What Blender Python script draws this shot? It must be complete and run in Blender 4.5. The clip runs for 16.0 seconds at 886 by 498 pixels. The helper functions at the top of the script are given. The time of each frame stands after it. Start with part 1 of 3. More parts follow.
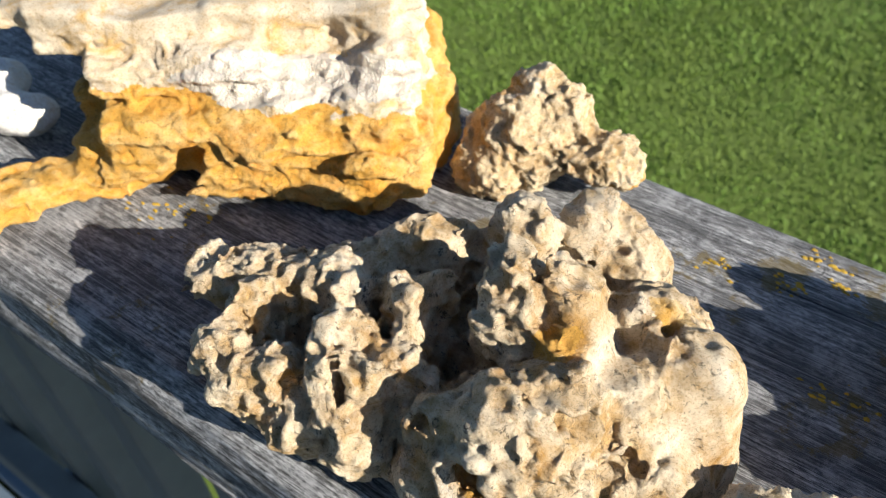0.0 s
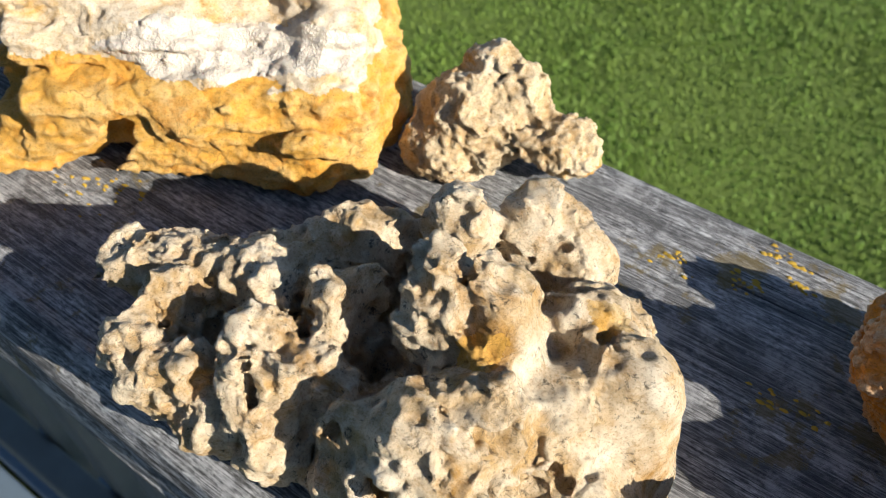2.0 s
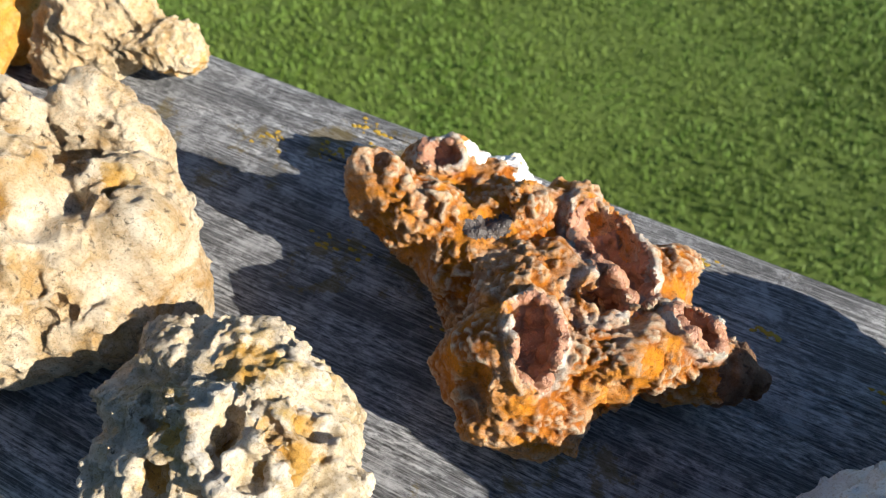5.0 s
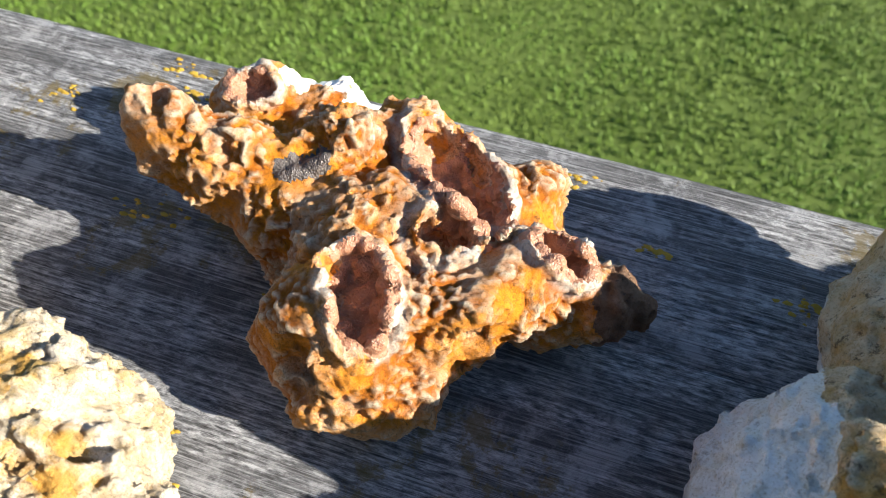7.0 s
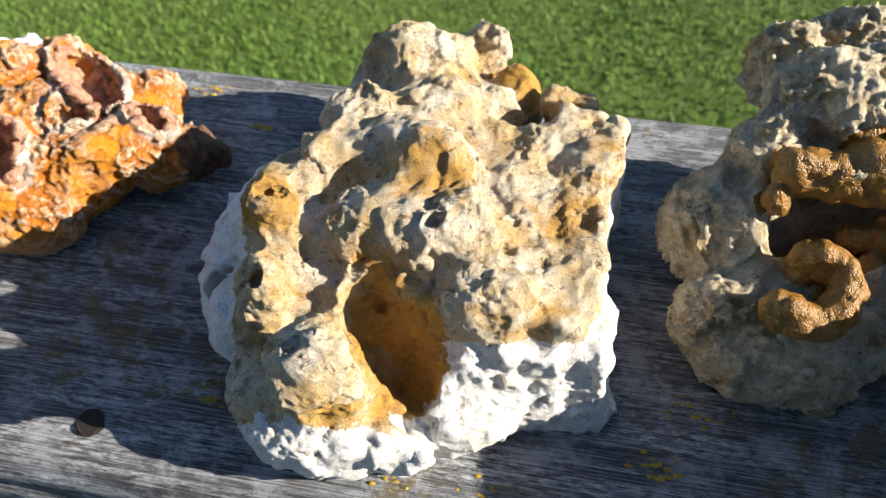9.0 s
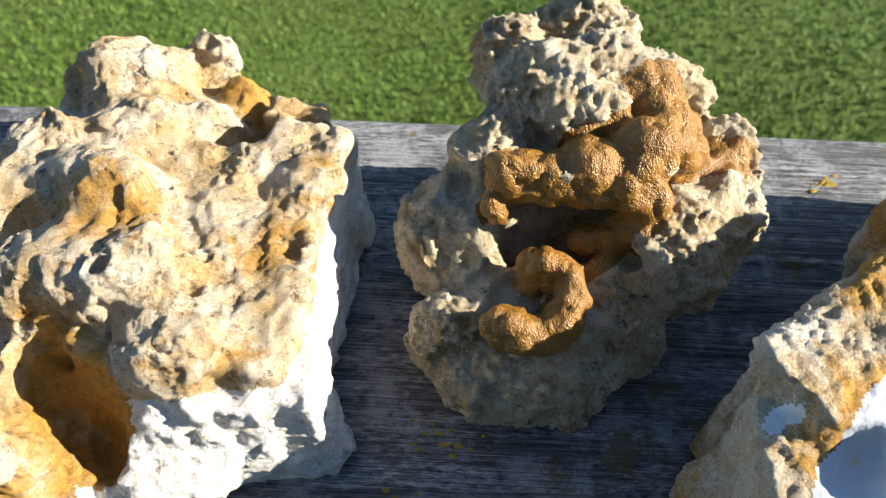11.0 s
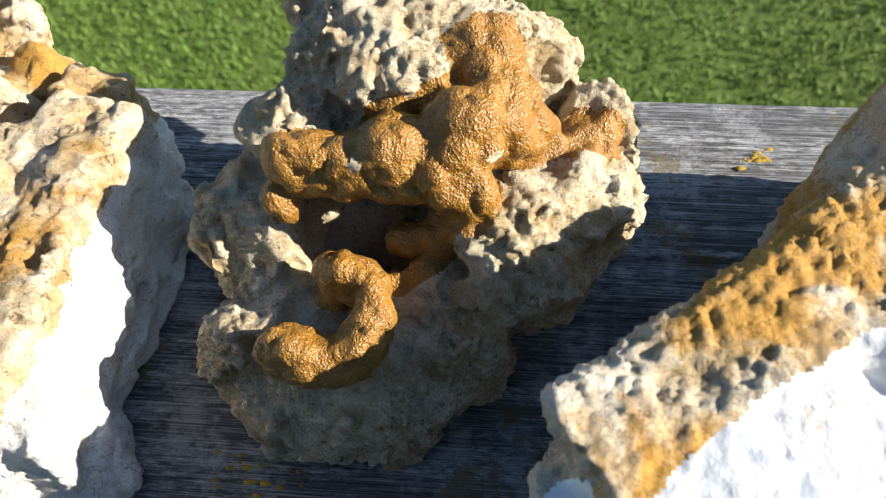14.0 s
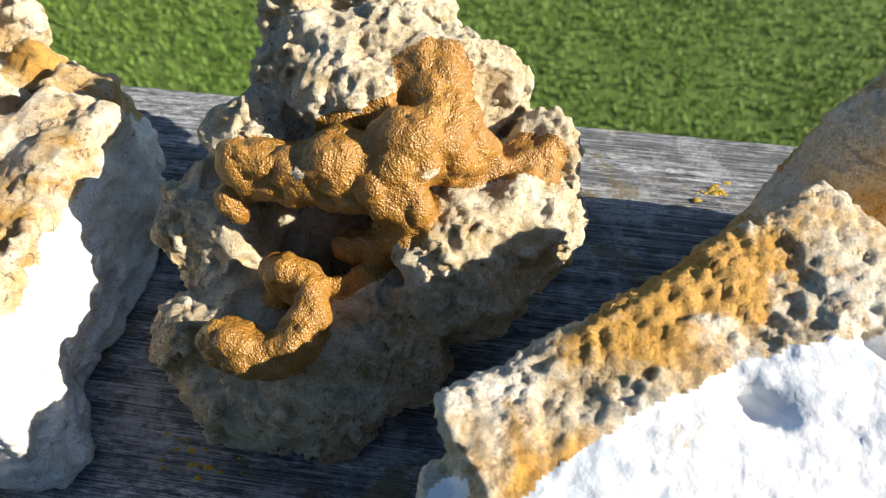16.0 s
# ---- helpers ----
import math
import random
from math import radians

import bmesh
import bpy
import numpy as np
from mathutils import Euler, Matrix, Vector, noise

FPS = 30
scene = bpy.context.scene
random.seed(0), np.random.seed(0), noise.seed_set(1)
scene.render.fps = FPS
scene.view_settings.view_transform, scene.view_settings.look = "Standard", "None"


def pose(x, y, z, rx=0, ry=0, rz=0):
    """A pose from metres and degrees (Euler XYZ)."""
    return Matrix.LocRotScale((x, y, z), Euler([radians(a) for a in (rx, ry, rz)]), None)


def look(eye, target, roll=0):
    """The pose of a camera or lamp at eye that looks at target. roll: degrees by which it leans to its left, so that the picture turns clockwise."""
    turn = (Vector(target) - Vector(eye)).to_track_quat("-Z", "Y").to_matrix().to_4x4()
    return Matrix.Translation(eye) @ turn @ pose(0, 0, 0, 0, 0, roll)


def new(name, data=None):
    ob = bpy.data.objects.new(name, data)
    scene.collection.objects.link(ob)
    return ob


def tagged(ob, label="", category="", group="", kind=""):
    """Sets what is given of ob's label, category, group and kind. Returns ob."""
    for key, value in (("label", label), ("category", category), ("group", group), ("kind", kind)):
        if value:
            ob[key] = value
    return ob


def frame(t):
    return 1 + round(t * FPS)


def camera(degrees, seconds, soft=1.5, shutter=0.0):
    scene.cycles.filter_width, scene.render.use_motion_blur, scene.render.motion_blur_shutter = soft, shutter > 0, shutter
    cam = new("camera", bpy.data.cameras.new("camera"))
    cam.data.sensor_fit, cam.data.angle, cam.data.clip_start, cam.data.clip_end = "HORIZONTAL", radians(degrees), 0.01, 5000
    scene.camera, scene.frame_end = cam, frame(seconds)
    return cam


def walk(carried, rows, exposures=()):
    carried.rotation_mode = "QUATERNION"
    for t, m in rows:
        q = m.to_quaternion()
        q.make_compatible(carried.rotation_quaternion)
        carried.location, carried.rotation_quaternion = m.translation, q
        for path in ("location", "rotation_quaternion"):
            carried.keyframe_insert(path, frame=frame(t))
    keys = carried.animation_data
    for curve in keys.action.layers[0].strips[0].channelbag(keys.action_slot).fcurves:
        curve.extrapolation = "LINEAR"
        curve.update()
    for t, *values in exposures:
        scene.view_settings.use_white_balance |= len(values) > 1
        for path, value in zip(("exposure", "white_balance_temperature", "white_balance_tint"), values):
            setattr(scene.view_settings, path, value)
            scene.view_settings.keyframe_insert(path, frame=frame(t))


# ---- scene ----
cam = camera(60.5, 16.0, soft=1.0)
PATH = [
    (0.0, -0.103, -0.114, 1.3065, 43.6, 0.73, 34.37),
    (0.5, -0.0971, -0.1152, 1.3011, 44.23, -0.44, 34.24),
    (1.0, -0.1096, -0.1089, 1.3034, 43.56, 0.33, 34.56),
    (1.5, -0.1038, -0.0933, 1.3069, 42.68, -0.07, 35.72),
    (2.0, -0.0997, -0.0973, 1.3027, 40.9, -0.85, 34.83),
    (2.5, -0.0847, -0.0999, 1.3093, 39.34, -2.91, 34.57),
    (3.0, -0.061, -0.1011, 1.3052, 38.92, -0.21, 34.16),
    (3.5, -0.0507, -0.0971, 1.3065, 39.16, 0.28, 34.0),
    (4.0, -0.043, -0.0907, 1.3123, 40.15, 0.49, 33.86),
    (4.5, -0.0227, -0.0872, 1.3127, 39.37, -0.41, 29.85),
    (5.0, -0.0057, -0.0825, 1.3132, 37.37, -1.5, 26.44),
    (7.5, 0.0178, -0.0569, 1.2839, 34.38, -0.2, 16.81),
    (8.0, 0.0365, -0.0834, 1.2967, 36.21, -0.04, 15.45),
    (8.5, 0.0789, -0.1067, 1.3109, 35.73, 0.0, 13.52),
    (9.0, 0.1179, -0.1149, 1.3189, 36.47, 1.2, 10.33),
    (9.5, 0.1361, -0.1153, 1.3218, 36.56, 1.11, 9.36),
    (10.0, 0.1617, -0.1115, 1.3248, 36.07, 1.04, 9.2),
    (12.5, 0.1606, -0.0786, 1.2825, 36.94, -2.59, -7.8),
    (13.0, 0.1704, -0.0793, 1.2853, 36.38, -0.49, -5.24),
    (13.5, 0.1888, -0.0747, 1.2851, 34.55, 0.96, -1.33),
    (14.0, 0.2043, -0.0686, 1.2896, 33.11, 2.31, 4.54),
    (14.5, 0.2092, -0.07, 1.2968, 33.46, 4.04, 9.54),
    (15.0, 0.218, -0.0682, 1.2976, 36.11, 4.28, 11.5),
    (15.5, 0.2197, -0.0648, 1.2985, 36.63, 2.48, 10.85),
    (16.0, 0.2198, -0.0712, 1.2954, 34.13, 1.7, 8.76),
]
EXPOSURE = [(0, 1.08), (4, 0.96), (5.2, 1.08), (7.3, 1.52), (8.0, 1.52), (8.6, 1.25), (10.2, 1.25), (12.3, 1.5), (13.5, 1.42), (14.5, 1.28), (16, 1.28)]
walk(cam, [(t, pose(*p)) for t, *p in PATH], EXPOSURE)

# ---- world, sun, exposure ----
TOP = 1.15
LAWN = -0.25
DECK = 0.15
world = bpy.data.worlds.new("sky")
scene.world = world
world.use_nodes = True
wn = world.node_tree.nodes
sky = wn.new("ShaderNodeTexSky")
sky.sky_type = "NISHITA"
sky.sun_disc = False
sky.dust_density = 0.3
sky.ozone_density = 4.0
sky.sun_elevation = radians(25.4)
sky.sun_rotation = radians(90.5)
wn["Background"].inputs[1].default_value = 0.07
world.node_tree.links.new(sky.outputs[0], wn["Background"].inputs[0])
sun_data = bpy.data.lights.new("sun", "SUN")
sun_data.energy = 5.0
sun_data.angle = radians(0.5)
sun_data.color = (1.0, 0.93, 0.82)
sun = new("sun", sun_data)
sun.matrix_world = look((1.0, -0.01, TOP + 0.475), (0, 0, TOP))
cam.data.dof.use_dof = True
cam.data.dof.focus_distance = 0.14
cam.data.dof.aperture_fstop = 34


# ---- materials ----
class Mat:
    """A small builder for node materials."""

    def __init__(self, name, rough=0.8, metal=0.0, spec=0.4):
        self.m = bpy.data.materials.new(name)
        self.m.use_nodes = True
        self.t = self.m.node_tree
        self.b = self.t.nodes["Principled BSDF"]
        self.b.inputs["Roughness"].default_value = rough
        self.b.inputs["Metallic"].default_value = metal
        self.b.inputs["Specular IOR Level"].default_value = spec
        self.co = self.t.nodes.new("ShaderNodeTexCoord").outputs["Object"]

    def link(self, a, b):
        self.t.links.new(a, b)

    def mapped(self, scale):
        n = self.t.nodes.new("ShaderNodeMapping")
        n.inputs["Scale"].default_value = scale
        self.link(self.co, n.inputs["Vector"])
        return n.outputs[0]

    def noise(self, scale, detail=6, rough=0.6, vec=None, distort=0.0):
        n = self.t.nodes.new("ShaderNodeTexNoise")
        n.inputs["Scale"].default_value = scale
        n.inputs["Detail"].default_value = detail
        n.inputs["Roughness"].default_value = rough
        n.inputs["Distortion"].default_value = distort
        self.link(vec or self.co, n.inputs["Vector"])
        return n.outputs["Fac"]

    def voronoi(self, scale, feature="F1", vec=None):
        n = self.t.nodes.new("ShaderNodeTexVoronoi")
        n.feature = feature
        n.inputs["Scale"].default_value = scale
        self.link(vec or self.co, n.inputs["Vector"])
        return n.outputs["Distance"]

    def attr(self, name):
        n = self.t.nodes.new("ShaderNodeAttribute")
        n.attribute_name = name
        return n.outputs["Fac"]

    def ramp(self, fac, stops, smooth=False):
        n = self.t.nodes.new("ShaderNodeValToRGB")
        e = n.color_ramp.elements
        while len(e) < len(stops):
            e.new(0.5)
        for el, (p, c) in zip(e, stops):
            el.position = p
            el.color = (*c, 1) if isinstance(c, tuple) else (c, c, c, 1)
        if smooth:
            n.color_ramp.interpolation = "EASE"
        self.link(fac, n.inputs[0])
        return n.outputs[0]

    def math(self, op, a, b=0.0):
        n = self.t.nodes.new("ShaderNodeMath")
        n.operation = op
        for i, v in enumerate((a, b)):
            if isinstance(v, (int, float)):
                n.inputs[i].default_value = v
            else:
                self.link(v, n.inputs[i])
        return n.outputs[0]

    def mix(self, fac, a, b, blend="MIX"):
        n = self.t.nodes.new("ShaderNodeMix")
        n.data_type = "RGBA"
        n.blend_type = blend
        for sock, v in ((n.inputs[0], fac), (n.inputs[6], a), (n.inputs[7], b)):
            if isinstance(v, tuple):
                sock.default_value = (*v, 1)
            elif isinstance(v, (int, float)):
                sock.default_value = v
            else:
                self.link(v, sock)
        return n.outputs[2]

    def colour(self, c):
        if isinstance(c, tuple):
            self.b.inputs["Base Color"].default_value = (*c, 1)
        else:
            self.link(c, self.b.inputs["Base Color"])

    def rough(self, r):
        self.link(r, self.b.inputs["Roughness"])

    def bump(self, height, dist=0.001, strength=0.6):
        n = self.t.nodes.new("ShaderNodeBump")
        n.inputs["Distance"].default_value = dist
        n.inputs["Strength"].default_value = strength
        self.link(height, n.inputs["Height"])
        if self.b.inputs["Normal"].is_linked:
            self.link(self.b.inputs["Normal"].links[0].from_socket, n.inputs["Normal"])
        self.link(n.outputs[0], self.b.inputs["Normal"])


def stone(name, base, light, stain, stain_at=0.55, dark=(0.09, 0.065, 0.04), speck=0.60, rough=0.75, grain=0.0008, ridge=0.5, sheen=0.35, cracks=0.5, rimc=(0.74, 0.68, 0.58), pale=0.36):
    """Rough stone: two tones, iron stain in patches, dark specks and hair cracks, pale ridges."""
    m = Mat(name, rough, 0, sheen)
    c = m.mix(m.ramp(m.noise(70, 6, 0.65), [(pale, 0.0), (pale + 0.26, 1.0)]), base, light)
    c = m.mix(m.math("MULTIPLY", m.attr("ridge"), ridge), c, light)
    c = m.mix(m.math("MULTIPLY", m.attr("rim"), m.ramp(m.noise(300, 4), [(0.3, 0.4), (0.55, 1.0)])), c, rimc)
    st = m.math("ADD", m.noise(60, 7, 0.68, None, 0.8), m.math("MULTIPLY", m.attr("stain"), 0.17))
    c = m.mix(m.ramp(st, [(stain_at, 0.0), (stain_at + 0.15, 0.9)]), c, stain)
    c = m.mix(m.ramp(m.noise(230, 6, 0.75), [(0.30, 0.6), (0.48, 0.0)]), c, stain)
    c = m.mix(m.ramp(m.noise(380, 6, 0.75, None, 0.5), [(speck, 0.0), (speck + 0.07, 0.8)]), c, dark)
    web = m.voronoi(95, "DISTANCE_TO_EDGE", m.mix(0.12, m.co, m.noise(60, 4), "ADD"))
    c = m.mix(m.math("MULTIPLY", m.ramp(web, [(0.0, 1.0), (0.035, 0.0)]), m.ramp(m.noise(25, 3), [(0.45, 0.0), (0.6, cracks)])), c, dark)
    c = m.mix(1.0, c, m.ramp(m.noise(600, 6, 0.75), [(0.32, (0.76, 0.68, 0.56)), (0.46, 1.0)]), "MULTIPLY")
    c = m.mix(1.0, c, m.ramp(m.noise(1900, 4, 0.7), [(0.34, (0.70, 0.64, 0.56)), (0.48, 1.0)]), "MULTIPLY")
    m.colour(c)
    m.bump(m.noise(2600, 3, 0.7), grain * 0.3, 0.9)
    m.bump(m.noise(1300, 5, 0.75), grain * 0.5, 0.9)
    m.bump(m.noise(420, 7, 0.75), grain * 0.9, 0.8)
    return m


M_CREAM = stone("cream chert", (0.60, 0.39, 0.165), (0.92, 0.80, 0.61), (0.52, 0.27, 0.055), 0.54, speck=0.575, grain=0.0013)
M_OCHRE = stone("ochre rind", (0.74, 0.40, 0.07), (0.84, 0.60, 0.26), (0.72, 0.28, 0.015), 0.54, (0.14, 0.07, 0.02), 0.62, 0.8, 0.0010, pale=0.45)
M_SLABTOP = stone("pale slab crust", (0.58, 0.45, 0.29), (0.76, 0.67, 0.53), (0.64, 0.38, 0.10), 0.51, (0.20, 0.14, 0.08), 0.64)
M_BROWN = stone("brown stone", (0.58, 0.38, 0.17), (0.84, 0.70, 0.48), (0.50, 0.26, 0.06), 0.56, (0.08, 0.05, 0.025), 0.6, 0.85, 0.001, 0.8)
M_GREY = stone("grey limestone", (0.50, 0.38, 0.22), (0.84, 0.73, 0.56), (0.54, 0.34, 0.08), 0.54, (0.09, 0.065, 0.04), 0.61, 0.85, 0.0009, 0.8)
M_RUST = stone("iron rind", (0.54, 0.155, 0.008), (0.86, 0.72, 0.52), (0.84, 0.31, 0.010), 0.455, (0.07, 0.02, 0.006), 0.61, 0.85, 0.0012, 0.95, rimc=(0.86, 0.80, 0.70), pale=0.475)
M_WHITE = stone("white chert", (0.70, 0.47, 0.19), (0.93, 0.83, 0.65), (0.62, 0.32, 0.04), 0.515, (0.13, 0.075, 0.035), 0.57, 0.75, 0.0013)
M_CHALK = stone("white chert rind", (0.74, 0.71, 0.65), (0.82, 0.81, 0.79), (0.62, 0.48, 0.26), 0.66, (0.16, 0.15, 0.15), 0.62, 0.45, 0.0006)
M_TAN = stone("tan gritty matrix", (0.60, 0.44, 0.22), (0.92, 0.81, 0.60), (0.48, 0.29, 0.08), 0.54, (0.09, 0.055, 0.03), 0.585, 0.9, 0.0013, 0.7)
M_STAINED = stone("ochre stained chert", (0.58, 0.38, 0.14), (0.72, 0.58, 0.36), (0.60, 0.32, 0.05), 0.50, (0.14, 0.08, 0.03), 0.61, 0.85, 0.001)
M_TAIL = stone("red brown break", (0.16, 0.07, 0.035), (0.34, 0.20, 0.12), (0.22, 0.08, 0.02), 0.56, (0.04, 0.02, 0.012), 0.56, 0.7, 0.0016, 0.5)
M_GRIT = stone("gritty rim", (0.74, 0.54, 0.28), (0.94, 0.86, 0.70), (0.74, 0.38, 0.05), 0.50, (0.20, 0.13, 0.06), 0.62, 0.85, 0.0012, 0.8)


def druse(name, a, b):
    m = Mat(name, 0.36, 0, 0.5)
    c = m.mix(m.noise(160, 5), a, b)
    # tiny pale dots put into the colour as crystal glints
    c = m.mix(m.ramp(m.voronoi(1700), [(0.06, 1.0), (0.17, 0.0)]), c, (0.85, 0.70, 0.50))
    m.colour(c)
    m.b.inputs["Subsurface Weight"].default_value = 0.12
    m.b.inputs["Subsurface Radius"].default_value = (0.004, 0.002, 0.001)
    m.b.inputs["Subsurface Scale"].default_value = 1.0
    m.bump(m.voronoi(2600), 0.0002, 1.0)
    m.bump(m.voronoi(1100), 0.00025, 0.8)
    m.bump(m.noise(2400, 3), 0.0002, 0.7)
    return m


M_DRUSE = druse("rosy quartz druse", (0.28, 0.12, 0.06), (0.50, 0.27, 0.17))
M_HONEY = druse("honey quartz druse", (0.16, 0.068, 0.008), (0.37, 0.185, 0.028))
M_GREYDRUSE = druse("grey quartz druse", (0.40, 0.35, 0.29), (0.58, 0.52, 0.44))


M_MANGANESE = druse("dark manganese crystals", (0.035, 0.028, 0.026), (0.12, 0.10, 0.09))


def core():
    """Smooth translucent-looking white chert with bluish grey clouds and a few tan stains."""
    m = Mat("white chert core", 0.32, 0, 0.5)
    c = m.mix(m.ramp(m.noise(55, 5, 0.6, None, 1.2), [(0.48, 0.0), (0.62, 1.0)]), (0.82, 0.80, 0.76), (0.50, 0.53, 0.55))
    c = m.mix(m.ramp(m.noise(130, 6, 0.7, None, 0.8), [(0.60, 0.0), (0.70, 0.7)]), c, (0.60, 0.42, 0.18))
    c = m.mix(m.ramp(m.noise(420, 5, 0.7), [(0.66, 0.0), (0.72, 0.6)]), c, (0.22, 0.16, 0.10))
    m.colour(c)
    m.bump(m.noise(90, 6, 0.55), 0.0016, 0.7)
    m.bump(m.noise(700, 4, 0.6), 0.0003, 0.5)
    return m


M_CORE = core()


def wood():
    m = Mat("weathered wood", 0.7, 0, 0.35)
    fine = m.noise(1.0, 8, 0.75, m.mapped((240, 900, 400)))
    long = m.noise(1.0, 7, 0.7, m.mapped((16, 520, 200)))
    broad = m.noise(1.0, 7, 0.65, m.mapped((14, 120, 80)))
    blot = m.noise(60, 9, 0.75)
    c = m.ramp(fine, [(0.38, (0.05, 0.05, 0.052)), (0.5, (0.29, 0.295, 0.305)), (0.6, (0.68, 0.685, 0.70))])
    c = m.mix(m.ramp(long, [(0.39, 0.7), (0.48, 0.0)]), c, (0.06, 0.058, 0.055))
    c = m.mix(m.ramp(broad, [(0.45, 0.0), (0.56, 0.8)]), c, (0.085, 0.086, 0.09))
    c = m.mix(m.ramp(blot, [(0.52, 0.0), (0.60, 0.7)]), c, (0.50, 0.505, 0.52))
    c = m.mix(m.ramp(m.noise(1.0, 5, 0.6, m.mapped((7, 380, 100))), [(0.30, 1.0), (0.335, 0.0)]), c, (0.015, 0.014, 0.013))
    lines = m.noise(1.0, 5, 0.7, m.mapped((34, 2300, 500)))
    c = m.mix(m.ramp(lines, [(0.36, 0.75), (0.47, 0.0)]), c, (0.035, 0.034, 0.033))
    c = m.mix(m.ramp(lines, [(0.52, 0.0), (0.64, 0.6)]), c, (0.66, 0.665, 0.68))
    li = m.math("MULTIPLY", m.noise(80, 8, 0.75), m.ramp(m.noise(14, 3), [(0.45, 0.75), (0.6, 1.10)]))
    c = m.mix(m.ramp(li, [(0.55, 0.0), (0.60, 0.65)]), c, (0.19, 0.135, 0.028))
    m.colour(c)
    m.bump(long, 0.0012, 1.0)
    m.bump(fine, 0.0010, 1.0)
    m.bump(lines, 0.0007, 1.0)
    m.bump(m.noise(900, 6, 0.75), 0.0004, 0.9)
    return m


M_WOOD = wood()


def plain(name, a, b, scale=40, rough=0.7, grain=0.0005):
    m = Mat(name, rough)
    m.colour(m.mix(m.noise(scale, 7, 0.65), a, b))
    m.bump(m.noise(scale * 8, 6), grain, 0.5)
    return m


M_LICHEN = plain("yellow lichen", (0.30, 0.19, 0.02), (0.50, 0.34, 0.05), 300, 0.95)
M_RUSTNAIL = plain("rusted iron", (0.012, 0.009, 0.008), (0.03, 0.018, 0.014), 500, 0.8)
# pale timber, its colour darkened to stand in for the shade under the cap
M_RAIL = plain("pale timber darkened as shade", (0.09, 0.10, 0.095), (0.15, 0.16, 0.155), 30)
# deck paint darkened in place of a shadow over the boards
M_DECKM = plain("shade darkened blue grey deck paint", (0.075, 0.105, 0.14), (0.11, 0.15, 0.19), 12)
M_SIDING = plain("blue grey siding paint", (0.26, 0.30, 0.34), (0.31, 0.35, 0.39), 20)
M_SOIL = plain("lawn soil", (0.070, 0.108, 0.016), (0.095, 0.14, 0.022), 9, 0.95)


def grass_mat():
    m = Mat("grass blades", 0.6, 0, 0.3)
    g = m.t.nodes.new("ShaderNodeNewGeometry").outputs["Random Per Island"]
    c = m.ramp(g, [(0.0, (0.106, 0.170, 0.025)), (0.5, (0.120, 0.187, 0.028)), (1.0, (0.148, 0.212, 0.038))])
    c = m.mix(m.ramp(m.noise(2.2, 3), [(0.4, 0.0), (0.6, 0.6)]), c, (0.11, 0.22, 0.03))
    m.colour(c)
    m.b.inputs["Transmission Weight"].default_value = 0.0
    return m


M_GRASS = grass_mat()


# ---- builders ----
LATTICE = np.random.default_rng(77).uniform(-1, 1, 64**3).astype(np.float32)


def vnoise(p, seed=0):
    """Smooth value noise in -1..1 for an (n, 3) array."""
    p = np.asarray(p, np.float32)
    i = np.floor(p).astype(np.int32)
    f = p - i
    f = f * f * (3 - 2 * f)
    ax = ((i[:, 0] + seed * 7) & 63, (i[:, 0] + seed * 7 + 1) & 63)
    ay = (((i[:, 1] + seed * 13) & 63) << 6, ((i[:, 1] + seed * 13 + 1) & 63) << 6)
    az = (((i[:, 2] + seed * 29) & 63) << 12, ((i[:, 2] + seed * 29 + 1) & 63) << 12)
    x, y, z = f[:, 0], f[:, 1], f[:, 2]

    def row(b_, c_):
        k = b_ + c_
        lo_ = LATTICE[k + ax[0]]
        return lo_ + x * (LATTICE[k + ax[1]] - lo_)

    p0, p1 = row(ay[0], az[0]), row(ay[0], az[1])
    p0 = p0 + y * (row(ay[1], az[0]) - p0)
    p1 = p1 + y * (row(ay[1], az[1]) - p1)
    return p0 + z * (p1 - p0)


def fbm(p, octaves=4, seed=0, gain=0.5):
    out, amp = 0, 1.0
    for o in range(octaves):
        out = out + amp * vnoise(p * 2.03**o + 17.3 * o, seed + o)
        amp *= gain
    return out


def cells(p, seed=0):
    """Distance to the nearest scattered point (0 at a point), for knobs and pits."""
    p = np.asarray(p, np.float32)
    i = np.floor(p).astype(np.int32)
    f = p - i
    best = np.full(len(p), 9.0, np.float32)
    for dx in (-1, 0, 1):
        kx = (i[:, 0] + dx + seed * 7) & 63
        for dy in (-1, 0, 1):
            kxy = kx + (((i[:, 1] + dy + seed * 13) & 63) << 6)
            for dz in (-1, 0, 1):
                k = kxy + (((i[:, 2] + dz + seed * 29) & 63) << 12)
                q = (dx + 0.5 + 0.45 * LATTICE[k] - f[:, 0]) ** 2
                q += (dy + 0.5 + 0.45 * LATTICE[k - 4097] - f[:, 1]) ** 2
                q += (dz + 0.5 + 0.45 * LATTICE[k - 9011] - f[:, 2]) ** 2
                np.minimum(best, q, out=best)
    return np.sqrt(best)


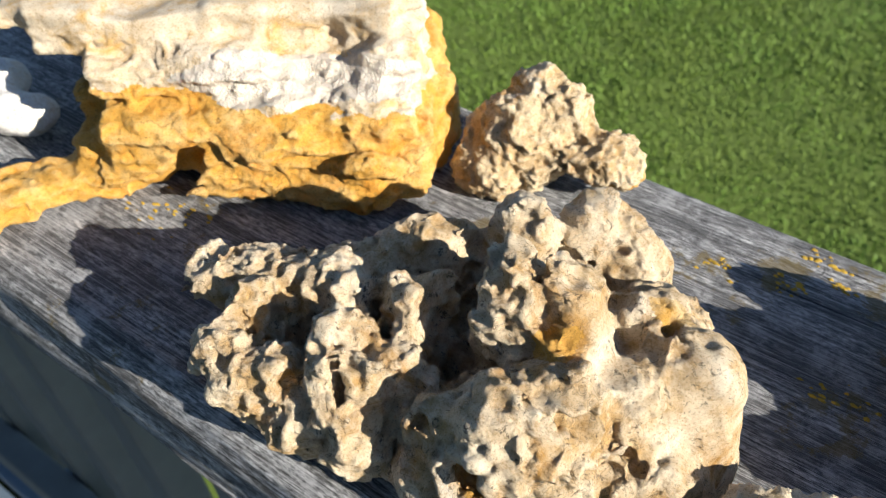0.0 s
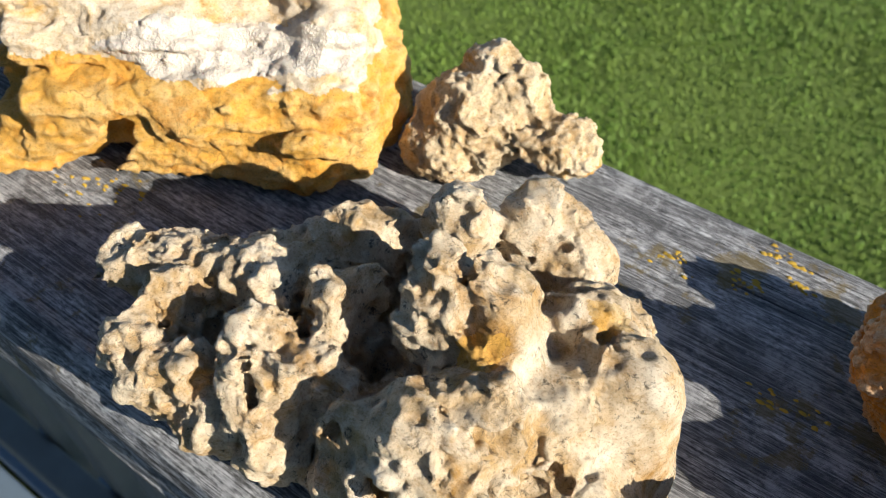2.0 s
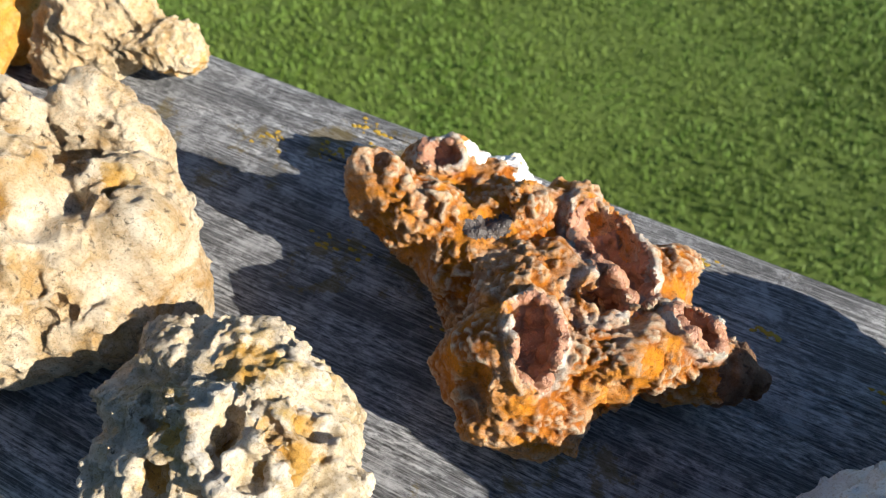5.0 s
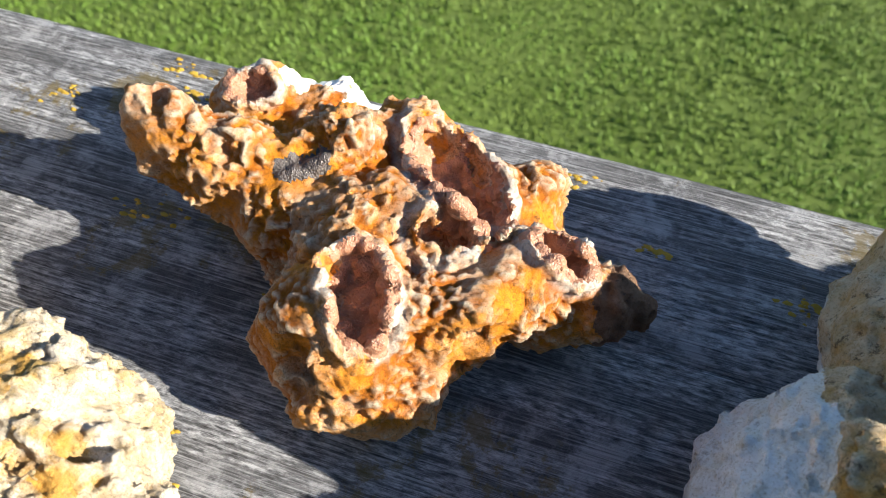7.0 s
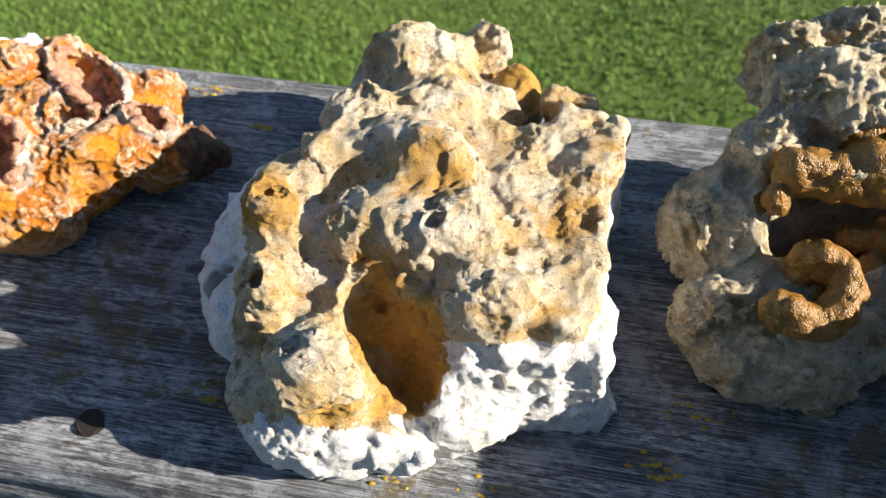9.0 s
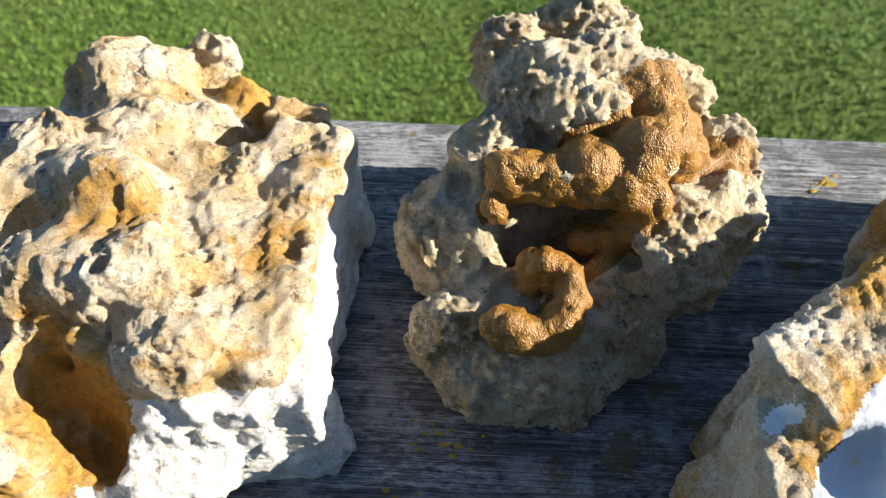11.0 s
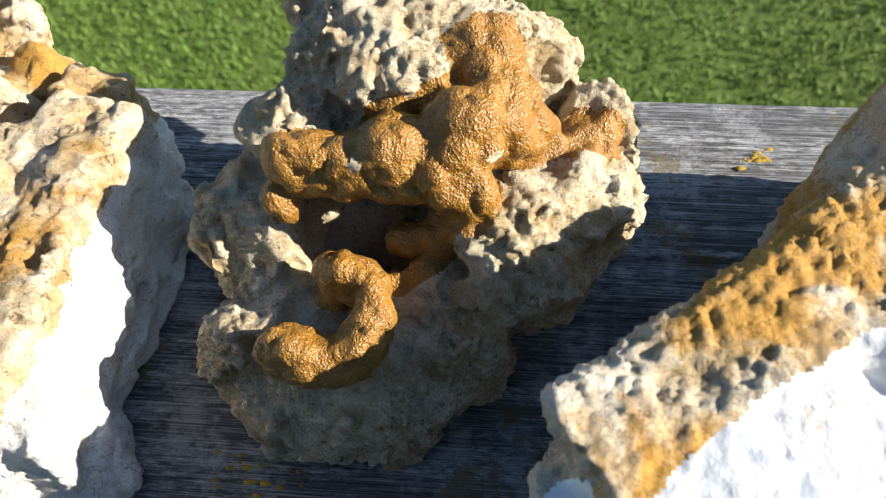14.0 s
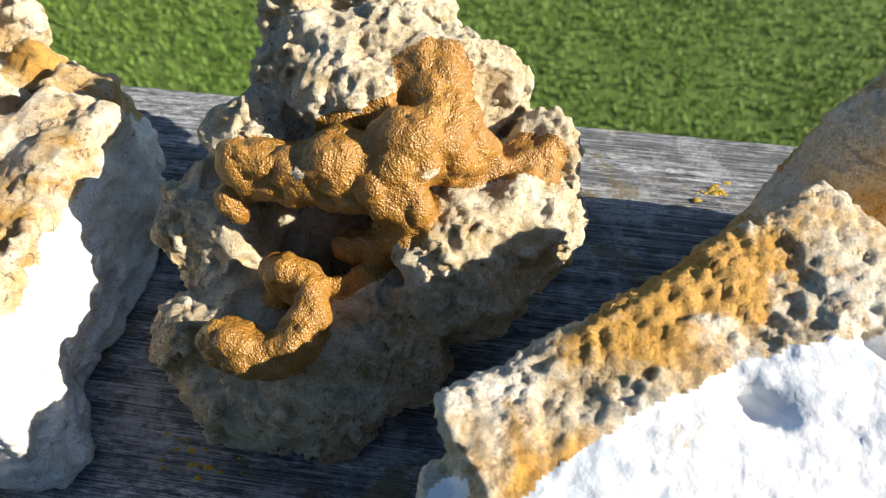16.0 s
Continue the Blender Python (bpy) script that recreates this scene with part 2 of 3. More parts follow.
def chips(p, seed=0):
    """Broken faces: each cell is cut off by a plane of its own tilt; about -1..1."""
    p = np.asarray(p, np.float32)
    p = p + 0.25 * np.stack([vnoise(p * 1.7 + 11 * k, seed + 90 + k) for k in range(3)], 1)
    i = np.floor(p).astype(np.int32)
    f = p - i
    best = np.full(len(p), 9.0, np.float32)
    out = np.zeros(len(p), np.float32)
    for dx in (-1, 0, 1):
        kx = (i[:, 0] + dx + seed * 7) & 63
        for dy in (-1, 0, 1):
            kxy = kx + (((i[:, 1] + dy + seed * 13) & 63) << 6)
            for dz in (-1, 0, 1):
                k = kxy + (((i[:, 2] + dz + seed * 29) & 63) << 12)
                a, b, c = LATTICE[k], LATTICE[k - 4097], LATTICE[k - 9011]
                x, y, z = f[:, 0] - dx - 0.5 - 0.45 * a, f[:, 1] - dy - 0.5 - 0.45 * b, f[:, 2] - dz - 0.5 - 0.45 * c
                q = x * x + y * y + z * z
                near = q < best
                best[near] = q[near]
                out[near] = (0.6 * (b * x + c * y + a * z) + 0.25 * LATTICE[k - 777])[near]
    return out


def local(p, c, yaw, tilt=0.0):
    q = p - np.array(c, np.float32)
    a = radians(yaw)
    x, y = q[:, 0] * math.cos(a) + q[:, 1] * math.sin(a), -q[:, 0] * math.sin(a) + q[:, 1] * math.cos(a)
    z = q[:, 2]
    if tilt:
        b = radians(tilt)
        x, z = x * math.cos(b) + z * math.sin(b), -x * math.sin(b) + z * math.cos(b)
    return np.stack([x, y, z], 1)


def shape_distance(p, kind, x, y, z, rx, ry, rz, yaw=0, tilt=0):
    q = local(p, (x, y, z), yaw, tilt)
    r = np.array((rx, ry, rz), np.float32)
    if kind.startswith("box"):
        rd = (0.12 if kind == "boxsharp" else 0.35) * min(rx, ry, rz)
        d = np.abs(q) - (r - rd)
        return np.sqrt((np.maximum(d, 0) ** 2).sum(1)) + np.minimum(d.max(1), 0) - rd
    q = q / r
    k0 = np.sqrt(q[:, 0] ** 2 + q[:, 1] ** 2 + q[:, 2] ** 2)
    q = q / r
    k1 = np.sqrt(q[:, 0] ** 2 + q[:, 1] ** 2 + q[:, 2] ** 2) + 1e-6
    return k0 * (k0 - 1) / k1


def smin(a, b, k):
    h = np.clip(0.5 + 0.5 * (b - a) / k, 0, 1)
    return b * (1 - h) + a * h - k * h * (1 - h)


def field(p, shapes, blend, warp=0.0, warp_size=20.0, seed=0):
    """Signed distance in mm to the solid that adds and cuts make, in order."""
    if warp:
        p = p + warp * np.stack([vnoise(p / warp_size + 40 * k, seed + 50 + k) for k in range(3)], 1)
    d = np.full(len(p), 60.0, np.float32)
    for s in shapes:
        reach = max(s[4:7]) * (1.5 if s[0].startswith("box") else 1.0) + 14
        i = np.flatnonzero(np.abs(p[:, 0] - s[1]) < reach)
        i = i[np.abs(p[i, 1] - s[2]) < reach]
        if not len(i):
            continue
        e = shape_distance(p[i], *s)
        if s[0].endswith("cut"):
            was = d[i]
            now = -smin(-was, e, blend * 0.4)
            if s[0] == "rimcut":
                now = smin(now, np.maximum(np.abs(e - 0.3) - 0.9, was - 1.9), 1.2)
            d[i] = now
        else:
            d[i] = smin(d[i], e, blend)
    return d


def surface(f, lo, step):
    """Surface nets: vertices and quads of the zero level of f on a grid."""
    n = np.array(f.shape)
    neg = f < 0
    corners = [(a, b, c) for a in (0, 1) for b in (0, 1) for c in (0, 1)]
    cnt = sum(neg[a:n[0] - 1 + a, b:n[1] - 1 + b, c:n[2] - 1 + c].astype(np.int8) for a, b, c in corners)
    active = (cnt > 0) & (cnt < 8)
    ci = np.argwhere(active)
    index = np.full(active.shape, -1, np.int64)
    index[active] = np.arange(len(ci))
    acc, num = np.zeros((len(ci), 3)), np.zeros(len(ci))
    for a in corners:
        for ax in range(3):
            if a[ax]:
                continue
            b = list(a)
            b[ax] = 1
            fa, fb = f[tuple((ci + a).T)], f[tuple((ci + b).T)]
            hit = (fa < 0) != (fb < 0)
            w = np.where(hit, fa / np.where(hit, fa - fb, 1), 0)
            pt = np.array(a) + w[:, None] * (np.array(b) - np.array(a))
            acc[hit] += pt[hit]
            num += hit
    verts = (ci + acc / num[:, None]) * step + lo
    quads = []
    for ax in range(3):
        u, v = [(1, 2), (2, 0), (0, 1)][ax]
        s0, s1 = [slice(1, -1)] * 3, [slice(1, -1)] * 3
        s0[ax], s1[ax] = slice(0, -1), slice(1, None)
        na, nb = neg[tuple(s0)], neg[tuple(s1)]
        e = np.argwhere(na != nb)
        flip = na[tuple(e.T)]
        o = np.array([1, 1, 1])
        o[ax] = 0
        e = e + o
        du, dv = np.zeros(3, int), np.zeros(3, int)
        du[u], dv[v] = 1, 1
        q = np.stack([index[tuple((e - du - dv).T)], index[tuple((e - dv).T)], index[tuple(e.T)], index[tuple((e - du).T)]], 1)
        q[~flip] = q[~flip][:, ::-1]
        quads.append(q)
    quads = np.concatenate(quads)
    return verts, quads[(quads >= 0).all(1)]


def normals_of(v, q):
    a = np.cross(v[q[:, 2]] - v[q[:, 0]], v[q[:, 3]] - v[q[:, 1]])
    n = np.zeros_like(v)
    for k in range(4):
        np.add.at(n, q[:, k], a)
    return n / (np.linalg.norm(n, axis=1, keepdims=True) + 1e-9)


def mesh_object(name, verts, faces, material, attrs=None, parent=None, smooth=True):
    me = bpy.data.meshes.new(name)
    me.from_pydata(verts.tolist() if hasattr(verts, "tolist") else verts, [], faces.tolist() if hasattr(faces, "tolist") else faces)
    me.materials.append(material.m)
    if smooth:
        me.polygons.foreach_set("use_smooth", np.ones(len(me.polygons), bool))
    for key, vals in (attrs or {}).items():
        at = me.attributes.new(key, "FLOAT", "POINT")
        at.data.foreach_set("value", np.asarray(vals, np.float32))
    me.update()
    ob = new(name, me)
    if parent:
        ob.parent = parent
    return ob


def part(name, bm, material, parent, label=""):
    me = bpy.data.meshes.new(name)
    bm.to_mesh(me)
    bm.free()
    me.materials.append(material.m)
    ob = new(name, me)
    ob.parent = parent
    return tagged(ob, label) if label else ob


def rock(name, shapes, material, label, parts=(), blend=8.0, warp=3.0, warp_size=18.0, lumps=(), fine=None, step=0.7, seed=1, stains=(), wobble=(1.6, 4.0), calm=()):
    """A stone on the board from adds and cuts in mm. lumps: (size, height, kind) relief in the solid; fine: a function
    of places in mm giving relief along the normals; calm: shapes inside which the relief is slight; parts: (name, material, label, shapes) take the faces inside their shapes."""
    adds = [s for s in shapes if not s[0].endswith("cut")]
    lo = np.min([np.array(s[1:4]) - 1.15 * max(s[4:7]) for s in adds], 0) - 6
    hi = np.max([np.array(s[1:4]) + 1.15 * max(s[4:7]) for s in adds], 0) + 6
    lo[2], hi[2] = -2 * step, max(s[3] + 1.2 * s[6] for s in adds) + 6
    n = np.ceil((hi - lo) / step).astype(int) + 1
    n += n % 2
    axes = [lo[k] + step * np.arange(n[k]) for k in range(3)]

    def points(ax):
        return np.stack(np.meshgrid(*ax, indexing="ij"), -1).reshape(-1, 3).astype(np.float32)

    # a coarse pass finds the band that needs the full sum
    coarse = field(points([a[::2] for a in axes]), shapes, blend).reshape(n // 2)
    d = coarse.repeat(2, 0).repeat(2, 1).repeat(2, 2).ravel().astype(np.float32)
    near = np.abs(d) < 6 + 1.8 * warp + 2 * step
    pn = points(axes)[near]
    dn = field(pn, shapes, blend, warp, warp_size, seed)
    band = np.abs(dn) < 5
    pb = pn[band]
    db = dn[band]
    soft = [*calm] + [z if isinstance(z[0], str) else ("add", *z) for pt in parts if len(pt) > 4 for z in pt[3]]
    much = 0.25 + 0.75 * np.clip(field(pb, soft, 1.0) / 3 + 0.3, 0, 1) if soft else 1.0
    for size, height, kind in lumps:
        height = height * much
        if kind == "knob":
            db = db - height * (0.75 - cells(pb / size, seed + int(size * 7)))
        elif kind == "pit":
            db = db + height * np.clip(0.42 - cells(pb / size, seed + int(size * 7)), 0, 1) * 2.4
        elif kind == "layer":
            w = pb[:, 2] / size + 0.9 * vnoise(pb / 26.0, seed + 9)
            db = db + height * (np.abs((w % 1.0) - 0.5) * 2 - 0.5)
        elif kind == "ridge":
            db = db - height * (1 - 2.2 * np.abs(fbm(pb / size, 3, seed + int(size * 5))))
        elif kind == "chip":
            continue
        elif kind == "billow":
            db = db - height * (2.4 * np.abs(fbm(pb / size, 2, seed + int(size * 5))) - 0.9)
        else:
            db = db - height * fbm(pb / size, 3, seed + int(size * 3))
    dn[band] = db
    # the foot rests on the board
    dn = np.maximum(dn, -pn[:, 2])
    d[near] = dn
    d = d.reshape(n)
    d[0], d[-1], d[:, 0], d[:, -1], d[:, :, 0], d[:, :, -1] = 9, 9, 9, 9, 9, 9
    v, q = surface(d, lo, step)
    # drop loose crumbs by keeping the largest piece
    lab = np.arange(len(v))
    for _ in range(400):
        m = lab[q].min(1)
        nl = lab.copy()
        for k in range(4):
            np.minimum.at(nl, q[:, k], m)
        nl = nl[nl]
        if (nl == lab).all():
            break
        lab = nl
    keep = np.bincount(lab).argmax()
    q = q[lab[q[:, 0]] == keep]
    used = np.unique(q)
    remap = np.full(len(v), -1)
    remap[used] = np.arange(len(used))
    v, q = v[used], remap[q]
    nrm = normals_of(v, q)
    quiet = 0.25 + 0.75 * np.clip(field(v, soft, 1.0) / 3 + 0.3, 0, 1) if soft else np.ones(len(v))
    for size, height, kind in lumps:
        if kind == "chip":
            v = v + nrm * (height * quiet * chips(v / size, seed + int(size * 3)))[:, None]
    for pt in parts:
        if len(pt) > 4:
            size, height = pt[4]
            i = np.flatnonzero(field(v, [z if isinstance(z[0], str) else ("add", *z) for z in pt[3]], 1.0) < 0.4)
            v[i] += nrm[i] * (height * (np.sqrt(np.clip(0.42 - cells(v[i] / size, seed + 3) ** 2, 0, 1)) - 0.25))[:, None]
    if fine is not None:
        v = v + nrm * (quiet * fine(v))[:, None] * np.clip(v[:, 2:3] / 2, 0, 1)
    v[:, 2] = np.maximum(v[:, 2], 0.0)
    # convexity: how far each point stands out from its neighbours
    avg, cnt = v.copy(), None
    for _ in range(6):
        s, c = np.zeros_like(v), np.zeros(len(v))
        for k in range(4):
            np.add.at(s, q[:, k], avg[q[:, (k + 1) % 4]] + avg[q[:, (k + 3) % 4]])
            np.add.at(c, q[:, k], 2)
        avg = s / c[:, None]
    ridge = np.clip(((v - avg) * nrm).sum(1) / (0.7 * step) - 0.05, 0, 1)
    stain = np.zeros(len(v))
    for s in stains:
        stain = np.maximum(stain, np.clip(-field(v, [s], 1.0) / 7 + 0.5, 0, 1))
    rim = np.zeros(len(v))
    for s in shapes:
        if s[0] == "rimcut":
            near_rim = np.clip(1.5 - np.abs(field(v, [("add", *s[1:])], 1.0) - 0.8) / 1.2, 0, 1)
            rim = np.maximum(rim, near_rim)
    # split the faces among the parts
    mid = v[q].mean(1)
    wob = mid + wobble[0] * np.stack([fbm(mid / wobble[1] + 9 * k, 2, seed + 70 + k) for k in range(3)], 1)
    owner = np.zeros(len(q), int)
    for i, (_, _, _, zone, *_) in enumerate(parts, 1):
        owner[field(wob, [("add", *z) if not isinstance(z[0], str) else z for z in zone], 1.0) < 0] = i
    x0, y0 = v[:, 0].mean(), v[:, 1].mean()
    w = (v - (x0, y0, 0)) / 1000

    def piece(title, faces, mat, parent):
        u = np.unique(faces)
        r = np.full(len(w), -1)
        r[u] = np.arange(len(u))
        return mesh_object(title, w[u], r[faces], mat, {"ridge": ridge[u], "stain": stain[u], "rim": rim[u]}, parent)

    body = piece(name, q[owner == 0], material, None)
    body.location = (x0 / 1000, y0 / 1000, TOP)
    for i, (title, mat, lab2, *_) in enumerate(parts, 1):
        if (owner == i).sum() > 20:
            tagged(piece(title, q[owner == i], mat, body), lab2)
    return tagged(body, label, "rock", "rocks on the rail")


def box_mesh(size, at, bevel=0.004, segs=2):
    bm = bmesh.new()
    bmesh.ops.create_cube(bm, size=1.0, matrix=Matrix.Translation(at) @ Matrix.Diagonal((*size, 1)))
    bmesh.ops.bevel(bm, geom=bm.edges[:], offset=bevel, segments=segs, affect="EDGES", profile=0.5)
    return bm


# ---- the rail cap, its support, the deck and the lawn ----
def rail_cap():
    xs = np.concatenate([np.linspace(-1.6, -0.42, 60), np.arange(-0.418, 0.42, 0.002), np.linspace(0.422, 1.6, 60)])
    h, r = 0.038, 0.009
    prof = [(-0.07, -h)]
    prof += [(-0.07, -h + 0.004 + t * (h - 0.004 - r)) for t in np.linspace(0, 1, 10)]
    prof += [(-0.07 + r - r * math.cos(a), -r + r * math.sin(a)) for a in np.linspace(0.12, math.pi / 2, 9)]
    prof += [(y, 0.0) for y in np.linspace(-0.0605, 0.0655, 190)]
    prof += [(0.07 - 0.004 + 0.004 * math.sin(a), -0.004 + 0.004 * math.cos(a)) for a in np.linspace(0.2, math.pi / 2, 6)]
    prof += [(0.07, -h + t * (h - 0.008)) for t in np.linspace(1, 0, 6)]
    prof = np.array(prof)
    P = np.zeros((len(xs), len(prof), 3))
    P[..., 0] = xs[:, None]
    P[..., 1:] = prof[None]
    f = P.reshape(-1, 3)
    # weathered grain: long grooves, deeper checks, slight cupping
    gr = fbm(f * (9, 420, 200), 3, 5)
    ck = vnoise(f * (5, 150, 60) + 3, 8)
    top = np.clip((f[:, 2] + h) / 0.02, 0, 1)
    f[:, 2] += top * (0.00022 * gr - 0.0011 * np.clip(ck - 0.62, 0, 1) / 0.38)
    front = f[:, 1] < -0.055
    f[front, 1] += 0.0016 * fbm(f[front] * (14, 60, 160), 3, 11)
    n, k = len(xs), len(prof)
    a = np.arange(n - 1)[:, None] * k + np.arange(k - 1)[None]
    faces = np.stack([a, a + k, a + k + 1, a + 1], -1).reshape(-1, 4)[:, ::-1].tolist()
    bot = [[i * k, i * k + k - 1, (i + 1) * k + k - 1, (i + 1) * k] for i in range(n - 1)]
    ends = [list(range(k)), list(range((n - 1) * k, n * k))[::-1]]
    ob = mesh_object("rail_cap", f, faces + bot + ends, M_WOOD)
    ob.location = (0, 0, TOP)
    return tagged(ob, "weathered grey timber rail cap with lichen and open grain", "handrail", kind="structure")


cap = rail_cap()


def rail_support():
    root = tagged(new("railing"), "pale timber railing under the weathered cap, shade darkened into its colour", "railing", kind="structure")
    root.location = (0, 0, TOP - 0.0385)
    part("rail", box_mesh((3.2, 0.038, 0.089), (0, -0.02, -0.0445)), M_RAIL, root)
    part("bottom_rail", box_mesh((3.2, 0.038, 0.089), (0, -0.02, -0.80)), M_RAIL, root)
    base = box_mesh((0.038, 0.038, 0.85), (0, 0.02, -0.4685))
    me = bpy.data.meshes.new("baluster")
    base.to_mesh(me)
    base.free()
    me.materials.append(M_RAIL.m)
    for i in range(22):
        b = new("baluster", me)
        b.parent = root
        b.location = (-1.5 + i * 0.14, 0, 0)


rail_support()


def deck():
    bm = bmesh.new()
    floor = tagged(new("deck_floor"), "blue grey painted deck boards with shade put into the colour", "deck", kind="structure")
    floor.location = (0, 0, DECK)
    me = bpy.data.meshes.new("deck_board")
    box_mesh((6.0, 0.136, 0.028), (0, 0, -0.014), 0.003).to_mesh(me)
    me.materials.append(M_DECKM.m)
    bm.free()
    for i in range(24):
        b = new("deck_board", me)
        b.parent = floor
        b.location = (0, 0.02 - i * 0.142, 0)
    part("fascia", box_mesh((6.0, 0.03, 0.4), (0, 0.11, -0.2)), M_DECKM, floor)


deck()


def sky_block_wall():
    """Plain siding wall, unseen, added behind the deck to cut the sky fill."""
    root = tagged(new("wall_sky_block"), "plain blue grey lap siding wall, unseen, added behind the deck to block sky light", "wall", kind="structure")
    root.location = (0, -3.6, DECK)
    me = bpy.data.meshes.new("siding_board")
    box_mesh((14.0, 0.03, 0.2), (0, 0, 0.1), 0.004).to_mesh(me)
    me.materials.append(M_SIDING.m)
    for k in range(22):
        o = new("siding_board", me)
        o.parent = root
        o.location = (0, 0, k * 0.2)
        o.rotation_euler = (radians(4), 0, 0)


sky_block_wall()


def lawn():
    xs = np.concatenate([-np.geomspace(400, 6, 12), np.linspace(-5.5, 4, 90), np.geomspace(5, 400, 12)])
    ys = np.concatenate([-np.geomspace(400, 5, 8), np.linspace(-4, 7, 90), np.geomspace(8, 400, 12)])
    X, Y = np.meshgrid(xs, ys, indexing="ij")
    p = np.stack([X, Y, 0 * X], -1).reshape(-1, 3)
    p[:, 2] = 0.02 * fbm(p * 0.9, 2, 3)
    n, k = len(xs), len(ys)
    a = np.arange(n - 1)[:, None] * k + np.arange(k - 1)[None]
    faces = np.stack([a, a + k, a + k + 1, a + 1], -1).reshape(-1, 4)
    ob = mesh_object("ground", p, faces, M_SOIL)
    ob.location = (0, 0, LAWN)
    tagged(ob, "green lawn ground below the deck", "lawn", kind="structure")
    rng = np.random.default_rng(4)
    count = 200000
    x = rng.uniform(-3.4, 2.6, count)
    y = rng.uniform(0.25, 4.2, count)
    q = np.stack([x, y, 0 * x], 1)
    z = 0.02 * fbm(q * 0.9, 2, 3)
    tall = (0.009 + 0.009 * rng.random(count)) * (1 + 0.35 * fbm(q * 3.0, 2, 6))
    az = rng.uniform(0, 6.283, count)
    lean = rng.uniform(0.2, 0.9, count) * tall
    wd = 0.0018 + 0.0014 * rng.random(count)
    s = np.stack([-np.sin(az), np.cos(az), 0 * az], 1) * wd[:, None]
    dirn = np.stack([np.cos(az), np.sin(az), 0 * az], 1)
    b = q + np.stack([0 * x, 0 * x, z], 1)
    m = b + dirn * (0.3 * lean)[:, None] + np.stack([0 * x, 0 * x, 0.6 * tall], 1)
    t = b + dirn * lean[:, None] + np.stack([0 * x, 0 * x, tall], 1)
    V = np.stack([b - s, b + s, m + s * 0.8, m - s * 0.8, t], 1).reshape(-1, 3)
    i = np.arange(count)[:, None] * 5
    F = (i + [0, 1, 2, 3]).tolist() + (i + [3, 2, 4]).tolist()
    g = mesh_object("grass", V, F, M_GRASS, smooth=False)
    g.location = (0, 0, LAWN)
    tagged(g, "short green lawn grass in sunlight", "grass", kind="stuff")


lawn()


# ---- the rocks ----
def fine_knobby(v):
    rough = np.clip(1.4 * vnoise(v / 15.0, 21) + 0.65, 0.2, 1)
    return rough * (0.8 * (0.55 - cells(v / 3.4, 4)) + 1.2 * (0.25 - np.abs(fbm(v / 5.0, 4, 8, 0.6))))


def fine_grit(v):
    return 0.75 * (0.3 - np.abs(fbm(v / 3.0, 3, 12, 0.65))) + 0.5 * fbm(v / 1.5, 2, 13, 0.7)


def fine_soft(v):
    rough = np.clip(1.5 * vnoise(v / 14.0, 17) + 0.5, 0.15, 1)
    return rough * 0.85 * (0.25 - np.abs(fbm(v / 4.0, 4, 15, 0.65))) - 1.4 * np.clip(0.36 - cells(v / 5.0, 16), 0, 1)


def fine_sand(v):
    return 1.0 * (0.4 - cells(v / 1.8, 24)) + 0.8 * (0.3 - np.abs(fbm(v / 2.4, 3, 22, 0.65)))


def fine_crust(v):
    """Crusty iron rind: open pores and sharp grains."""
    rough = np.clip(1.3 * vnoise(v / 9.0, 31) + 0.9, 0.3, 1.3)
    return rough * (1.2 * (0.3 - np.abs(fbm(v / 3.6, 3, 32, 0.65))) + 0.5 * fbm(v / 1.5, 2, 33, 0.7)) - 1.3 * np.clip(0.4 - cells(v / 2.6, 34), 0, 1)


def fine_grain(v):
    """Coarse sandy matrix of small grains, smoother in places."""
    rough = np.clip(1.6 * vnoise(v / 10.0, 36) + 0.9, 0.55, 1.3)
    return rough * (1.3 * (0.4 - cells(v / 1.9, 37)) + 1.1 * (0.3 - np.abs(fbm(v / 3.4, 3, 38, 0.65))))


def fine_layer(v):
    return 0.6 * fbm(v / (7.0, 7.0, 1.8), 3, 18) + 0.35 * fbm(v / 1.8, 2, 19)


# ---- lichen and a nail on the board ----
def lichen():
    rng = np.random.default_rng(9)
    spots = [(-97, 62, 5), (-104, 48, 6), (-92, 55, 3), (6, 59, 6), (27, 45, 4), (-60, -25, 7), (-52, -34, 6), (92, -58, 5), (115, -58, 5), (-268, -30, 12), (-262, -20, 9), (-40, 5, 8), (60, 40, 5), (262, 50, 4), (150, -45, 6), (160, -30, 8), (-85, 20, 8), (45, -45, 6), (-120, 45, 5), (200, -50, 6)]
    V, F = [], []
    for cx, cy, sp in spots:
        for _ in range(16):
            x, y = rng.normal(cx, sp * 0.6), rng.normal(cy, sp * 0.3)
            r = rng.uniform(0.35, 1.1)
            n, k = 7, len(V)
            V.append((x / 1000, y / 1000, rng.uniform(0.3, 0.6) / 1000))
            for a in range(n):
                q = r * rng.uniform(0.6, 1.3)
                V.append(((x + 1.4 * q * math.cos(a * 6.283 / n)) / 1000, (y + 0.8 * q * math.sin(a * 6.283 / n)) / 1000, -0.0004))
            F += [(k, k + 1 + a, k + 1 + (a + 1) % n) for a in range(n)]
    ob = mesh_object("lichen", V, F, M_LICHEN)
    ob.location = (0, 0, TOP + 0.0002)
    tagged(ob, "small yellow lichen crusts on the weathered rail", "lichen", kind="stuff")


lichen()


